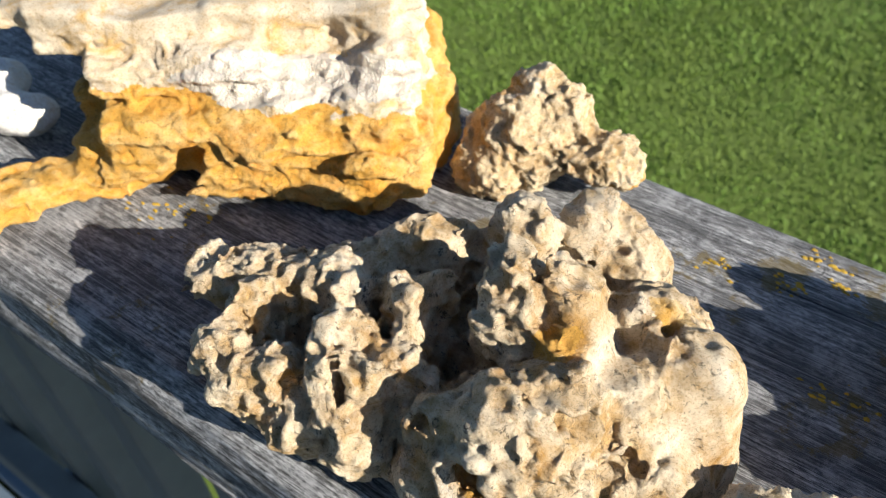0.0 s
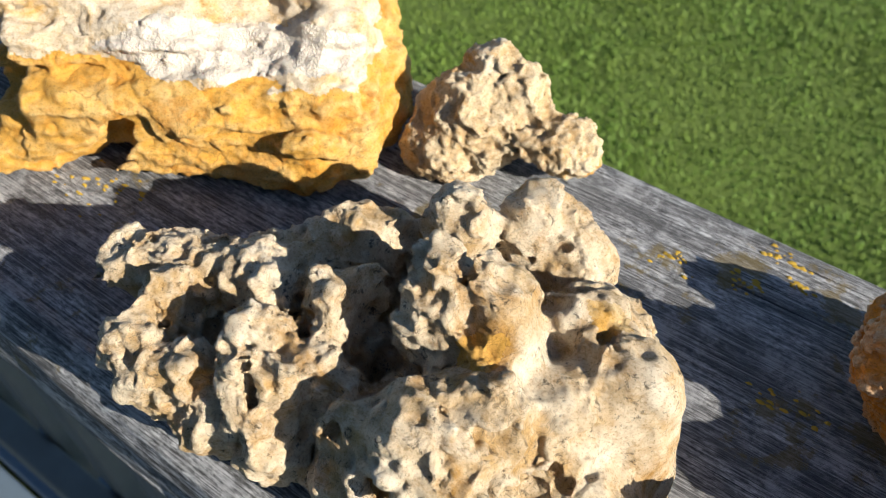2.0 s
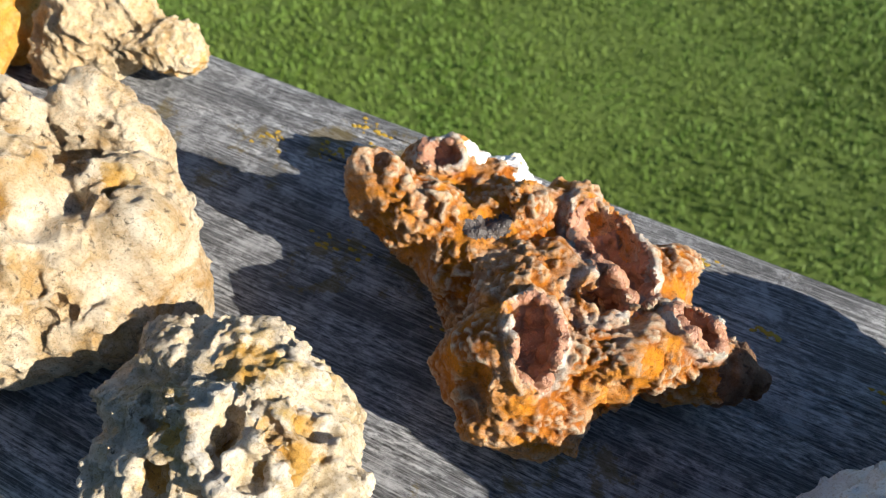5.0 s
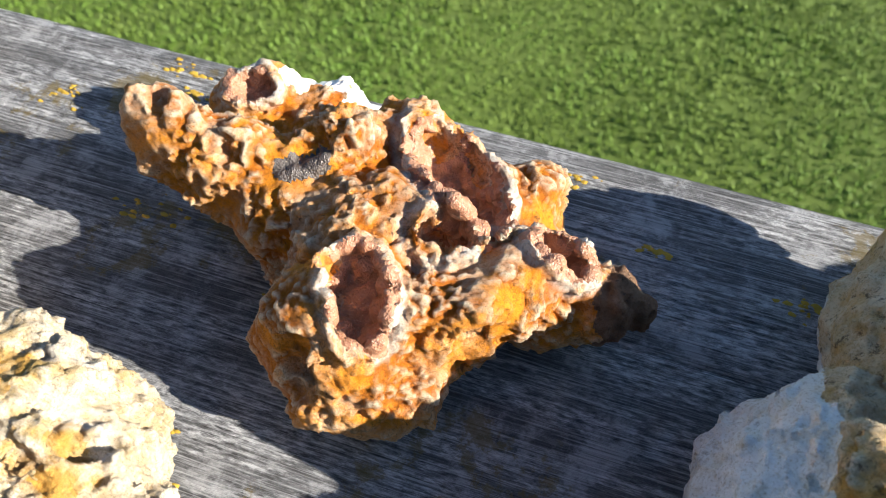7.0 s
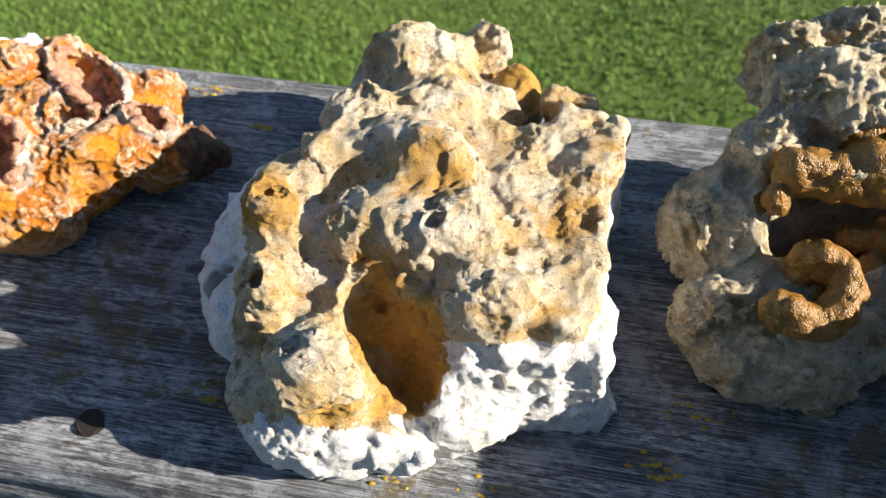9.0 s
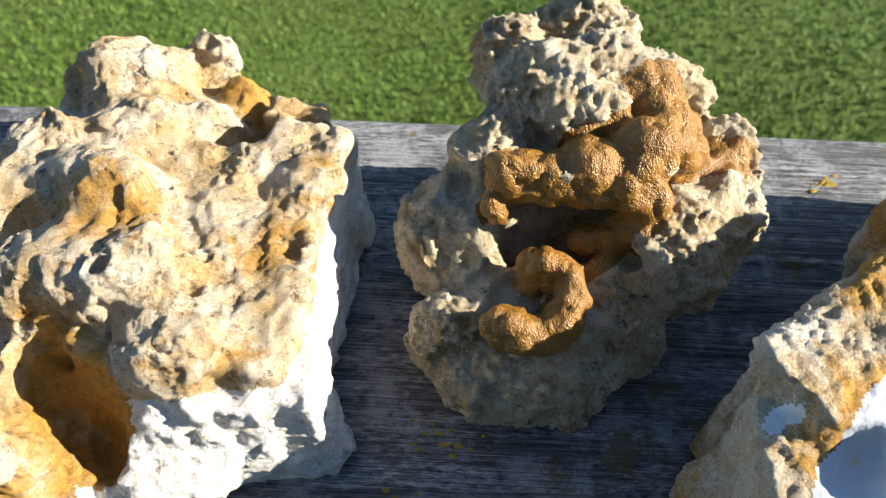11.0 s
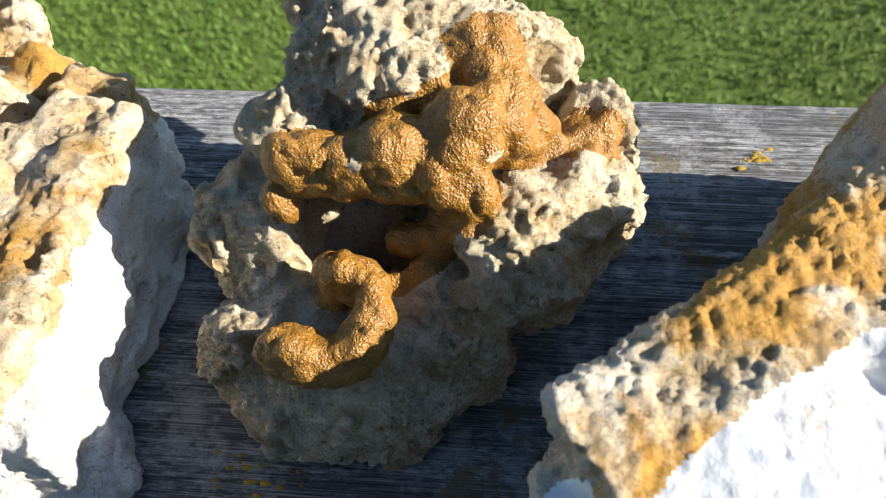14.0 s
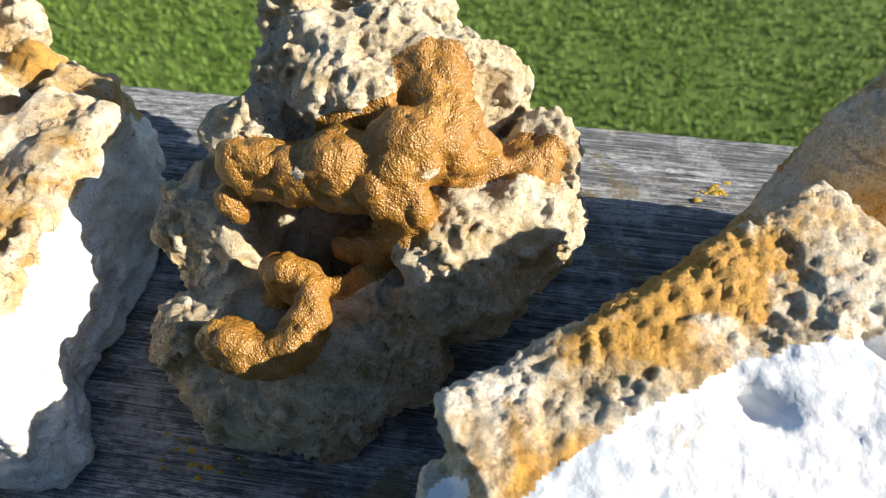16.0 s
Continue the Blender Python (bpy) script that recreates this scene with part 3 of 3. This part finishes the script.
def nail(x, y):
    bm = bmesh.new()
    bmesh.ops.create_cone(bm, cap_ends=True, segments=20, radius1=0.0038, radius2=0.0036, depth=0.0009, matrix=Matrix.Translation((0, 0, 0.0002)))
    bmesh.ops.bevel(bm, geom=bm.edges[:], offset=0.0003, segments=2, affect="EDGES")
    for v in bm.verts:
        v.co.z += 0.00025 * noise.noise(v.co * 600)
    me = bpy.data.meshes.new("nail")
    bm.to_mesh(me)
    bm.free()
    me.materials.append(M_RUSTNAIL.m)
    ob = new("nail", me)
    ob.location = (x, y, TOP - 0.0005)
    tagged(ob, "rusted dark nail head sunk in the weathered board", "nail")


nail(0.018, -0.057)


# ---- the rocks ----
rock("pale_stone", [
    ("box", -352, 15, 22, 17, 9, 5, 44), ("add", -365, 13, 18, 10, 8, 6, 34), ("add", -384, 41, 14, 20, 14, 13, 34),
], M_SLABTOP, "flat white stone with an ochre underside", lumps=[(12, 1.5, "fbm")], fine=fine_soft, seed=2, blend=6)

rock("shaded_stone", [
    ("add", -355, -22, 10, 12, 12, 11, 34), ("add", -335, -24, 8, 12, 9, 8, 34),
], M_CHALK, "small pale stone in the shade of the slab", lumps=[(10, 1.2, "fbm")], fine=fine_soft, seed=13, blend=6)

SLAB_FOOT = [
    ("box", -259, 37, 15, 42, 24, 13, 36), ("box", -292, 5, 16, 25, 18, 12, 38), ("add", -230, 54, 16, 12, 20, 14, 34),
    ("add", -252, -3, 11, 18, 9, 11, 34), ("add", -222, 12, 9, 22, 10, 9, 34), ("add", -246, 21, 10, 34, 18, 10, 34),
    ("add", -217, 37, 12, 9, 14, 11, 34), ("add", -288, -21, 12, 15, 12, 10, 34), ("box", -300, -45, 6, 26, 8, 5, 60),
    ("add", -212, 8, 19, 13, 5, 5, 40), ("add", -238, -4, 21, 16, 5, 4, 38),
]
SLAB_TIERS = [
    ("box", -256, 14, 17, 47, 25, 13, 35),     ("boxsharp", -262, 21, 33, 44, 24, 3.6, 35, -5), ("box", -263, 24, 37, 44, 22, 4, 35, 2),
    ("boxsharp", -276, 22, 46, 50, 22, 5.5, 35), ("box", -308, -12, 49, 14, 10, 2.6, 30), ("box", -252, 34, 50, 30, 15, 3, 40),
    ("cut", -263, -15, 12, 6, 8, 9, 34), ("cut", -270, -22, 4, 20, 6, 6, 44), 
    ("cut", -257, 3, 46, 9, 5, 5, 36), ("cut", -233, 22, 46, 8, 5, 5, 36), ("cut", -205, 22, 28, 4, 10, 5, 60),
]
rock("layered_slab", SLAB_FOOT + SLAB_TIERS, M_OCHRE, "large layered ochre slab of chert with a pale crystalline top", [
    ("pale_crust", M_SLABTOP, "white and grey crystalline crust", [("box", -260, 20, 48, 120, 70, 14, 36, -5)]),
    ("grey_druse", M_GREYDRUSE, "grey sparkling druse band", [("add", -238, 9, 39, 36, 9, 7, 38)]),
], wobble=(2.6, 9.0), lumps=[(22, 1.8, "fbm"), (15, 1.0, "ridge"), (6, 0.7, "layer"), (10, 1.0, "chip")], fine=fine_layer, seed=3, stains=[
    ("add", -234, 19, 18, 30, 8, 5, 34), ("add", -291, -8, 16, 20, 8, 5, 34), ("add", -219, 39, 16, 8, 10, 8, 34),
], blend=5, warp=3.0, warp_size=22.0, calm=[("box", -262, 22, 53, 70, 40, 6, 35)])

rock("brown_stone", [
    ("add", -185, 51, 12, 16, 12, 12, 34), ("add", -188, 48, 15, 14, 12, 15, 34), ("add", -163, 51, 14, 12, 7, 7, 14),
    ("add", -190, 55, 27, 7, 6, 7, 34), ("add", -192, 39, 8, 9, 8, 8, 34), ("add", -177, 54, 22, 6, 7, 8, 34),
    ("cut", -178, 40, 30, 3, 8, 4, 94),
], M_BROWN, "small rough brown stone with pale crystal patches", [
    *[("pale_crust", M_GRIT, "pale crystal crust", [zone]) for zone in (
    ("add", -189, 52, 30, 9, 8, 9, 34), ("add", -159, 50, 14, 12, 6, 6, 14),
    )],
], lumps=[(9, 1.6, "ridge"), (4, 0.8, "knob")], fine=fine_grit, seed=4, blend=4)

KNOB_FOOT = [
    ("add", -188, -40, 8, 26, 20, 10, 34), ("add", -150, -36, 9, 24, 22, 11, 34), ("add", -120, -20, 9, 20, 15, 11, 34),
    ("add", -180, -10, 10, 18, 15, 12, 34), ("add", -148, 2, 10, 18, 14, 12, 34), ("add", -138, -47, 8, 15, 9, 9, 34),
]
KNOB_CORE = [
    ("add", -137, -22, 25, 11, 12, 23, 34), ("add", -148, -26, 32, 7, 8, 18, 34), ("add", -131, -38, 21, 10, 10, 20, 34),
    ("add", -158, -5, 27, 8, 8, 18, 34), ("add", -145, 8, 22, 10, 8, 17, 34), ("add", -136, 10, 19, 8, 8, 14, 34),
    ("add", -124, -6, 19, 13, 10, 16, 34), ("add", -112, -15, 17, 12, 11, 20, 34), ("add", -105, -17, 11, 7, 9, 14, 34),
    ("add", -121, -27, 19, 13, 10, 15, 34), ("add", -112, -33, 12, 14, 8, 11, 34),
]
KNOB_FRONT = [
    ("add", -148, -50, 18, 8, 8, 14, 34), ("add", -139, -43, 24, 8, 7, 16, 34), ("add", -126, -46, 15, 9, 8, 13, 34),
    ("add", -146, -55, 12, 8, 6, 9, 34), ("add", -134, -54, 11, 11, 6, 8, 34), ("add", -119, -40, 11, 9, 6, 9, 34),
    ("add", -136, -50, 33, 7, 4, 4, 20), ("add", -130, -52, 28, 5, 4, 6, 34),
]
KNOB_LEFT = [
    ("add", -193, -35, 20, 13, 9, 14, 34), ("add", -204, -40, 21, 9, 8, 11, 34), ("add", -199, -50, 18, 6, 8, 13, 34),
    ("add", -199, -60, 21, 6, 5, 7, 34), ("add", -191, -62, 14, 6, 5, 11, 34), ("add", -184, -59, 19, 4.5, 5, 9, 34),
    ("add", -178, -62, 9, 6, 5, 9, 34), ("add", -214, -46, 25, 7, 6, 6, 34), ("add", -186, -38, 28, 6, 5, 6, 10),
]
KNOB_RIDGES = [
    ("add", -174, -48, 29, 6, 6, 6.5, 34), ("add", -173, -55, 20, 5, 6, 11, 34), ("add", -166, -58, 13, 6, 6, 12, 34),
    ("add", -161, -44, 27, 6, 5, 7, -50), ("add", -165, -50, 23, 5, 5, 9, 34), ("add", -169, -34, 27, 5, 10, 11, 70),
    ("add", -165, -29, 30, 4.5, 6, 9, 20), ("add", -178, -15, 24, 13, 6, 12, 34), ("add", -186, -26, 20, 8, 7, 11, 34),
]
KNOB_HOLLOWS = [
    ("cut", -159, -32, 34, 7, 10, 28, 12), ("cut", -189, -50, 29, 2.8, 8, 15, 22), ("cut", -178, -41, 33, 3, 4, 8, 20),
    ("cut", -170, -54, 26, 2, 5, 8, 22), ("cut", -158, -55, 22, 2.6, 6, 12, 22), ("rimcut", -138, -54, 23, 6, 7, 8, 34),
    ("cut", -113, -13, 39, 2, 2.4, 4, 34), ("cut", -118, -27, 38, 8, 2, 4, -8),
    ("cut", -135, -33, 46, 3, 2.4, 5, 34), ("cut", -128, -50, 18, 4, 3, 3, 34),
]
KNOB_STAINS = [
    ("add", -119, -40, 14, 7, 4, 6, 35), ("add", -121, -8, 32, 5, 4, 5, 35), ("add", -136, -54, 22, 6, 7, 8, 35), ("add", -135, -33, 40, 5, 4, 5, 35),
]
rock("knobby_stone", KNOB_FOOT + KNOB_CORE + KNOB_FRONT + KNOB_LEFT + KNOB_RIDGES + KNOB_HOLLOWS, M_CREAM, "cream knobby chert with deep hollows and ochre stains", [
    *[("ochre_patch", M_STAINED, "ochre stained patch", [zone]) for zone in KNOB_STAINS],
], lumps=[(7.0, 1.6, "knob"), (6, 1.2, "ridge"), (9, 1.2, "chip")], fine=fine_knobby, seed=6, stains=KNOB_STAINS, blend=4, warp=2.5, step=0.62, calm=[
    ("add", -106, -17, 20, 14, 13, 22, 34), ("add", -130, -24, 34, 9, 9, 14, 34),
])

rock("grey_stone", [
    ("add", -70, -43, 16, 22, 20, 16, 26), ("add", -79, -31, 19, 15, 8, 10, 26), ("add", -88, -45, 12, 10, 12, 11, 26),
    ("add", -58, -34, 12, 12, 14, 11, 26), ("add", -64, -52, 14, 28, 16, 14, 26), ("add", -90, -35, 20, 6, 7, 8, 26),
    ("rimcut", -64, -47, 33, 4, 7, 8, 20), ("rimcut", -53, -38, 27, 4.5, 3.5, 6, 20), ("rimcut", -56, -51, 32, 5, 4.5, 6, 26),
    ("cut", -69, -35, 34, 3, 5, 4, 86), ("cut", -78, -52, 34, 3, 4, 6, 26), ("cut", -71, -30, 34, 5, 2.5, 4, 26), ("rimcut", -61, -28, 24, 3, 3, 5, 26),
], M_GREY, "grey pitted limestone with yellow stained hollows", [
    *[("stained_hollow", M_STAINED, "yellow stained hollow", [zone]) for zone in (
    ("add", -71, -51, 26, 8, 10, 7, 26), ("add", -55, -43, 26, 8, 8, 7, 26), ("add", -70, -33, 30, 6, 6, 6, 26),
    )],
], lumps=[(9, 1.4, "ridge"), (7, 2.0, "pit"), (9, 2.0, "chip")], fine=fine_grit, seed=7, stains=[
    ("add", -71, -51, 26, 8, 10, 7, 26), ("add", -55, -43, 26, 8, 8, 7, 26), ("add", -70, -33, 30, 6, 6, 6, 26),
], blend=4)

RUST_FOOT = [
    ("add", -30, 22, 9, 22, 16, 10, 26), ("add", -15, 23, 9, 22, 18, 9, 26), ("add", -22, 33, 12, 20, 12, 12, 26),
    ("add", -55, 24, 14, 18, 8, 11, 1), ("add", -46, 21, 15, 14, 13, 13, 26), ("add", -12, 30, 11, 17, 15, 11, 26),
    ("add", -18, -9, 10, 15, 8, 9, 26), ("add", -34, -3, 12, 8, 9, 10, 26), ("add", 12, 18, 10, 13, 8, 9, 8),
]
RUST_CREST = [
    ("add", -72, 22, 27, 8, 7, 11, -4), ("add", -60, 22, 21, 12, 9, 12, 6), ("add", -40, 28, 23, 10, 8, 10, 26),
    ("add", -28, 41, 18, 11, 8, 11, 26), ("add", -3, 38, 12, 7, 11, 9, -34), ("add", -25, 16, 18, 15, 13, 14, 26),
    ("add", -25, -3, 20, 13, 11, 13, 26), ("add", -7, 5, 16, 15, 8, 12, 26), ("add", 5, 18, 15, 14, 8, 11, 20),
    ("add", 18, 20, 13, 8, 6, 8, 6),
]
RUST_EDGE = [
    ("add", -52, 37, 11, 18, 11, 11, 12),     ("add", -62, 45, 12, 14, 8, 10, 14), ("add", -52, 45, 12, 12, 8, 9, 26), ("add", -47, 52, 14, 8, 5, 7, 14), ("add", -58, 48, 16, 8, 5, 6, 14),
]
RUST_POCKETS = [
    ("rimcut", -15, 31, 26, 15, 8, 13, -40), ("rimcut", -13, 15, 27, 6, 5, 17, 26), ("rimcut", -21, -2, 31, 10, 5.5, 11, -60),
    ("rimcut", 8, 20, 24, 7, 4, 6, -9), ("rimcut", -65, 43, 23, 6, 3.6, 5, 20), ("cut", -43, 24, 33, 5, 4, 5, 26),
    ("cut", -28, -13, 24, 5, 4, 7, 26), ("cut", -57, 18, 34, 3, 3, 5, 26), ("cut", 0, -2, 20, 4, 3, 5, 26), ("cut", -71, 19, 37, 2, 4, 3, 26),
]
rock("rusty_druse", RUST_FOOT + RUST_CREST + RUST_EDGE + RUST_POCKETS, M_RUST, "rusty orange stone with rosy crystal pockets and white rims", [
    ("crystal_pocket", M_DRUSE, "rosy brown quartz crystals", [("add", -14, 29, 25, 15, 8.5, 13.5, -40), ("add", 8, 20, 24, 7.5, 4.5, 6.5, -9)], (3.6, 3.2)),
    ("crystal_pocket", M_DRUSE, "rosy brown quartz crystals", [("add", -21, -2, 31, 10.4, 6, 11.5, -60)], (3.6, 3.0)),
    ("crystal_pocket", M_DRUSE, "small rosy crystal pocket", [("add", -65, 43, 23, 6.4, 4, 5.4, 20)], (2.6, 1.2)),
    ("white_crystal", M_CORE, "white quartz crystal edge", [("add", -47, 53, 15, 9, 6, 8, 14), ("add", -57, 50, 18, 7, 4, 6, 14)]),
    ("dark_patch", M_MANGANESE, "blackish manganese crystal patch", [("add", -42, 22, 29, 5.5, 4, 5, 30)], (2.6, 1.6)),
    ("brown_tail", M_TAIL, "dark red brown broken end", [("add", 23, 19, 12, 8, 9, 12, 10)]),
], lumps=[(7, 1.3, "fbm"), (4, 0.7, "knob"), (7, 1.3, "chip")], fine=fine_crust, seed=8, blend=4, step=0.6)

WHITE_BLOCK = [
    ("boxsharp", 108, -3, 18, 26, 33, 19.5, -5, 3), ("add", 85, -18, 16, 34, 34, 18, 14), ("add", 62, -14, 18, 20, 28, 20, 14),
    ("add", 83, 26, 18, 26, 26, 20, 20), ("add", 50, -18, 14, 11, 24, 15, 10), ("add", 72, -46, 12, 18, 14, 13, 14),
    ("add", 100, -42, 10, 22, 12, 12, 14), ("add", 82, -57, 10, 20, 5, 12, 4), ("box", 116, -33, 14, 20, 8, 15, 8),
    ("add", 128, -35, 4, 12, 7, 5, 8),
]
WHITE_TOP = [
    ("add", 59, -15, 34, 9, 11, 11, 14), ("add", 67, 2, 36, 8, 8, 9, 14), ("add", 72, 15, 35, 10, 9, 11, 14),
    ("add", 79, 42, 29, 16, 13, 15, 14), ("add", 91, 2, 41, 11, 9, 9, 14), ("add", 96, -15, 39, 14, 11, 10, 14),
    ("add", 111, -31, 33, 12, 9, 11, 14), ("add", 124, -28, 24, 11, 9, 14, 14), ("add", 88, 22, 32, 14, 12, 12, 14), ("add", 84, -16, 36, 14, 10, 10, 14), ("add", 77, 4, 33, 13, 11, 13, 14),
]
WHITE_KNOBS = [
    ("add", 95, 54, 30, 7, 6, 11, 14), ("add", 106, 42, 23, 8, 7, 10, 14), ("box", 124, 34, 20, 6.5, 6, 14, 10),
    ("add", 80, -51, 38, 9.5, 9, 9, 14), ("add", 78, -50, 22, 10, 7, 12, 14), ("add", 60, -34, 30, 7, 8, 11, 14),
]
WHITE_HOLLOWS = [
    ("cut", 92, -41, 36, 14, 7.5, 25, -42), ("cut", 83, -32, 38, 5, 4, 14, 0), ("cut", 71, -31, 48, 8, 4, 6, -10),
    ("cut", 85, -59, 31, 12, 4, 5, 4), ("cut", 83, -2, 50, 6, 3, 4, 10), ("cut", 111, -8, 43, 8, 3.5, 5, 20),
    ("cut", 112, 26, 38, 9, 7, 14, 14), ("cut", 97, 52, 41, 2.6, 2, 4, 14), ("cut", 98, 40, 41, 5, 4, 4, 40),
]
WHITE_PITS = [
    ("rimcut", 95, -20, 51, 2.4, 2.1, 6, 14), ("cut", 95, -31, 49, 1.7, 1.7, 4, 14), ("rimcut", 60, -18, 46, 4, 3, 6, 14),
    ("cut", 60, -35, 42, 2, 2.5, 5, 14), ("cut", 68, -9, 46, 2.5, 2.5, 6, 14), ("rimcut", 77, -54, 48, 2.6, 2, 4, 14),
    ("cut", 118, 8, 40, 2, 3, 4, 14), ("cut", 46, -28, 22, 4, 3, 6, 14), ("cut", 100, 14, 45, 3, 2, 4, 14),
]
WHITE_OCHRE = [
    ("add", 90, -39, 27, 15, 11, 21, -44), ("add", 81, -56, 27, 10, 5, 5, 14), ("add", 107, 40, 30, 6, 6, 9, 14), ("add", 116, 29, 30, 6, 7, 9, 14),
]
rock("white_stone", WHITE_BLOCK + WHITE_TOP + WHITE_KNOBS + WHITE_HOLLOWS + WHITE_PITS, M_WHITE, "large white chert block with holes and ochre hollows", [
    ("pale_rind", M_CHALK, "smooth white rind", [("box", 90, -20, -2, 70, 80, 16), ("add", 120, -46, 20, 30, 16, 17), ("add", 85, -64, 14, 30, 10, 14), ("add", 43, -15, 18, 13, 48, 24), ("box", 138, 0, 16, 9, 44, 17)]),
    *[("ochre_hollow", M_STAINED, "ochre stained hollow", [zone]) for zone in WHITE_OCHRE],
], lumps=[(12, 0.9, "ridge"), (13, 1.5, "pit"), (5, 0.8, "fbm"), (11, 1.3, "chip")], fine=fine_soft, seed=9, stains=[
    *WHITE_OCHRE, ("add", 125, -6, 34, 8, 10, 10, 14), ("add", 91, -6, 46, 9, 9, 9, 14), ("add", 59, -15, 44, 6, 6, 6, 14),
], blend=4.5, warp=2.0, step=0.65)

GEODE_FOOT = [
    ("add", 188, 29, 26, 24, 18, 24, 10), ("add", 184, 31, 38, 18, 10, 16, 10), ("add", 181, -17, 10, 22, 10, 9, 10),
    ("add", 179, -2, 14, 24, 16, 14, 10), ("add", 208, 20, 20, 22, 14, 18, 10), ("add", 188, 12, 18, 26, 18, 18, 10),
    ("add", 161, 10, 22, 13, 14, 16, 10), ("add", 165, -11, 14, 14, 9, 12, 10), ("add", 181, -15, 12, 15, 8, 11, 10),
    ("add", 195, -10, 12, 12, 8, 11, 10),
]
GEODE_CROWN = [
    ("add", 206, 6, 24, 15, 12, 16, 10), ("add", 216, 16, 26, 13, 11, 15, 10), ("add", 221, 29, 32, 8, 7, 8, 10),
    ("add", 178, 31, 44, 12, 8, 13, 10), ("add", 192, 34, 44, 13, 8, 13, 10), ("add", 203, 37, 40, 12, 8, 11, 10),
    ("add", 187, 49, 44, 13, 8, 14, 10), ("add", 171, 43, 44, 9, 7, 12, 10), ("add", 167, 19, 40, 8, 7, 9, 10),
    ("add", 186, -22, 4, 6, 4, 6, 10), ("add", 186, 22, 49, 9, 5, 8, 10), ("add", 202, 33, 47, 7, 5, 8, 10),
]
GEODE_HOLLOWS = [
    ("cut", 182, 7, 36, 15, 10, 26, 18), ("cut", 194, 5, 46, 7, 5, 8, 10), ("cut", 161, -13, 24, 3, 3, 3, 10),
    ("cut", 197, 0, 31, 6, 3, 3, 10),
]
DRUSE_UPPER = [
    ("add", 171, 8, 45.8, 5, 4.5, 5.5, 10), ("add", 178, 9, 44.8, 5.5, 5, 6, 10), ("add", 186, 10, 45.8, 6.5, 6, 7.5, 10),
    ("add", 193, 8, 44.8, 6, 5.5, 6.5, 10), ("add", 197, 14, 47.8, 7.5, 6.5, 7.5, 10), ("add", 203, 21, 47.8, 6.5, 6.5, 6, 10),
    ("add", 205, 17, 44.8, 5.5, 5, 5.5, 10), ("add", 200, 27, 50.8, 5.5, 5.5, 4.5, 10), ("add", 199, 6, 40.8, 3.5, 4, 6, 10),
    ("add", 210, 19, 41.8, 4.5, 3.5, 3.5, 10), ("add", 219, 22, 37.8, 4.5, 3.1, 3.5, 10),
]
DRUSE_LOWER = [
    ("add", 177, -5, 32.4, 4.1, 4.1, 5.5, 10), ("add", 182, -7, 32.4, 3.5, 4.1, 4.5, 10), ("add", 183, -13, 30.4, 3.9, 3.9, 4.5, 10),
    ("add", 181, -18, 29.4, 3.9, 3.9, 4.1, 10), ("add", 176, -20, 29.4, 4.5, 3.9, 4.1, 10), ("add", 171, -18, 29.4, 3.9, 3.9, 4.1, 10),
    ("add", 167, 3, 40.4, 2.1, 2.9, 3.5, 10), ("add", 188, 5, 30.4, 3.5, 3.5, 3.5, 10),
    ("add", 194, 5, 32.4, 3.5, 3.5, 3.5, 10), ("add", 201, 4, 33.4, 3.5, 3, 3.5, 10), ("cut", 179, -12, 37, 1.8, 2.2, 6, 10),
]
DRUSE = [("add", x, y, z, rx + 2.4, ry + 2.4, rz + 2.4, yaw) for kind, x, y, z, rx, ry, rz, yaw in DRUSE_UPPER + DRUSE_LOWER if kind == "add"]
rock("honey_geode", GEODE_FOOT + GEODE_CROWN + GEODE_HOLLOWS + DRUSE_UPPER + DRUSE_LOWER, M_TAN, "gritty tan geode with a dark hollow lined with honey crystals", [
    ("crystal_lining", M_HONEY, "honey coloured drusy quartz", DRUSE + [("add", 184, 3, 33, 14, 10, 16, 10)], (5.2, 1.9)),
], lumps=[(10, 1.4, "ridge"), (4.0, 1.0, "knob"), (8, 1.8, "chip")], fine=fine_grain, seed=10, blend=3, warp=1.5, step=0.6, wobble=(0.8, 4.0))

rock("chert_boulder", [
    ("boxsharp", 253.5, -31, 26, 34, 26, 28, 37, 4), ("boxsharp", 246, -72, 23, 38, 34, 24, 0), ("add", 247, -51, 30, 28, 26, 18, 20),
    ("add", 285, 30, 26, 21, 14, 34, 20), ("add", 266, 15, 16, 10, 12, 22), ("cut", 222, -50, 51, 7, 5, 5, 20),
    ("cut", 250, -27, 57, 2.5, 6, 6, 70), ("cut", 269, -19, 59, 3, 7, 8, 60), ("cut", 262, -40, 62, 14, 9, 8, 40),
], M_GRIT, "large pale chert with a gritty ochre rim and smooth white core", [
    ("white_core", M_CORE, "smooth white chert core", [("add", 265, -52, 50, 60, 33, 24, 28)], (14, 0.5)),
    ("pale_inclusion", M_CORE, "smooth white chert inclusion", [("add", 202, -47, 44, 2.6, 2.6, 3)], (9, 0.3)),
    ("pale_inclusion", M_CORE, "smooth white chert inclusion", [("add", 212, -44, 49, 4.5, 2, 3, 30)], (9, 0.3)),
], lumps=[(14, 1.2, "fbm"), (11, 1.2, "chip"), (3.6, 0.3, "knob")], fine=fine_sand, seed=11, warp=1.5, stains=[
    ("add", 242, -12, 54, 24, 7, 6, 40), ("add", 222, -40, 50, 7, 7, 6, 44),
], blend=5, wobble=(1.0, 5.0))
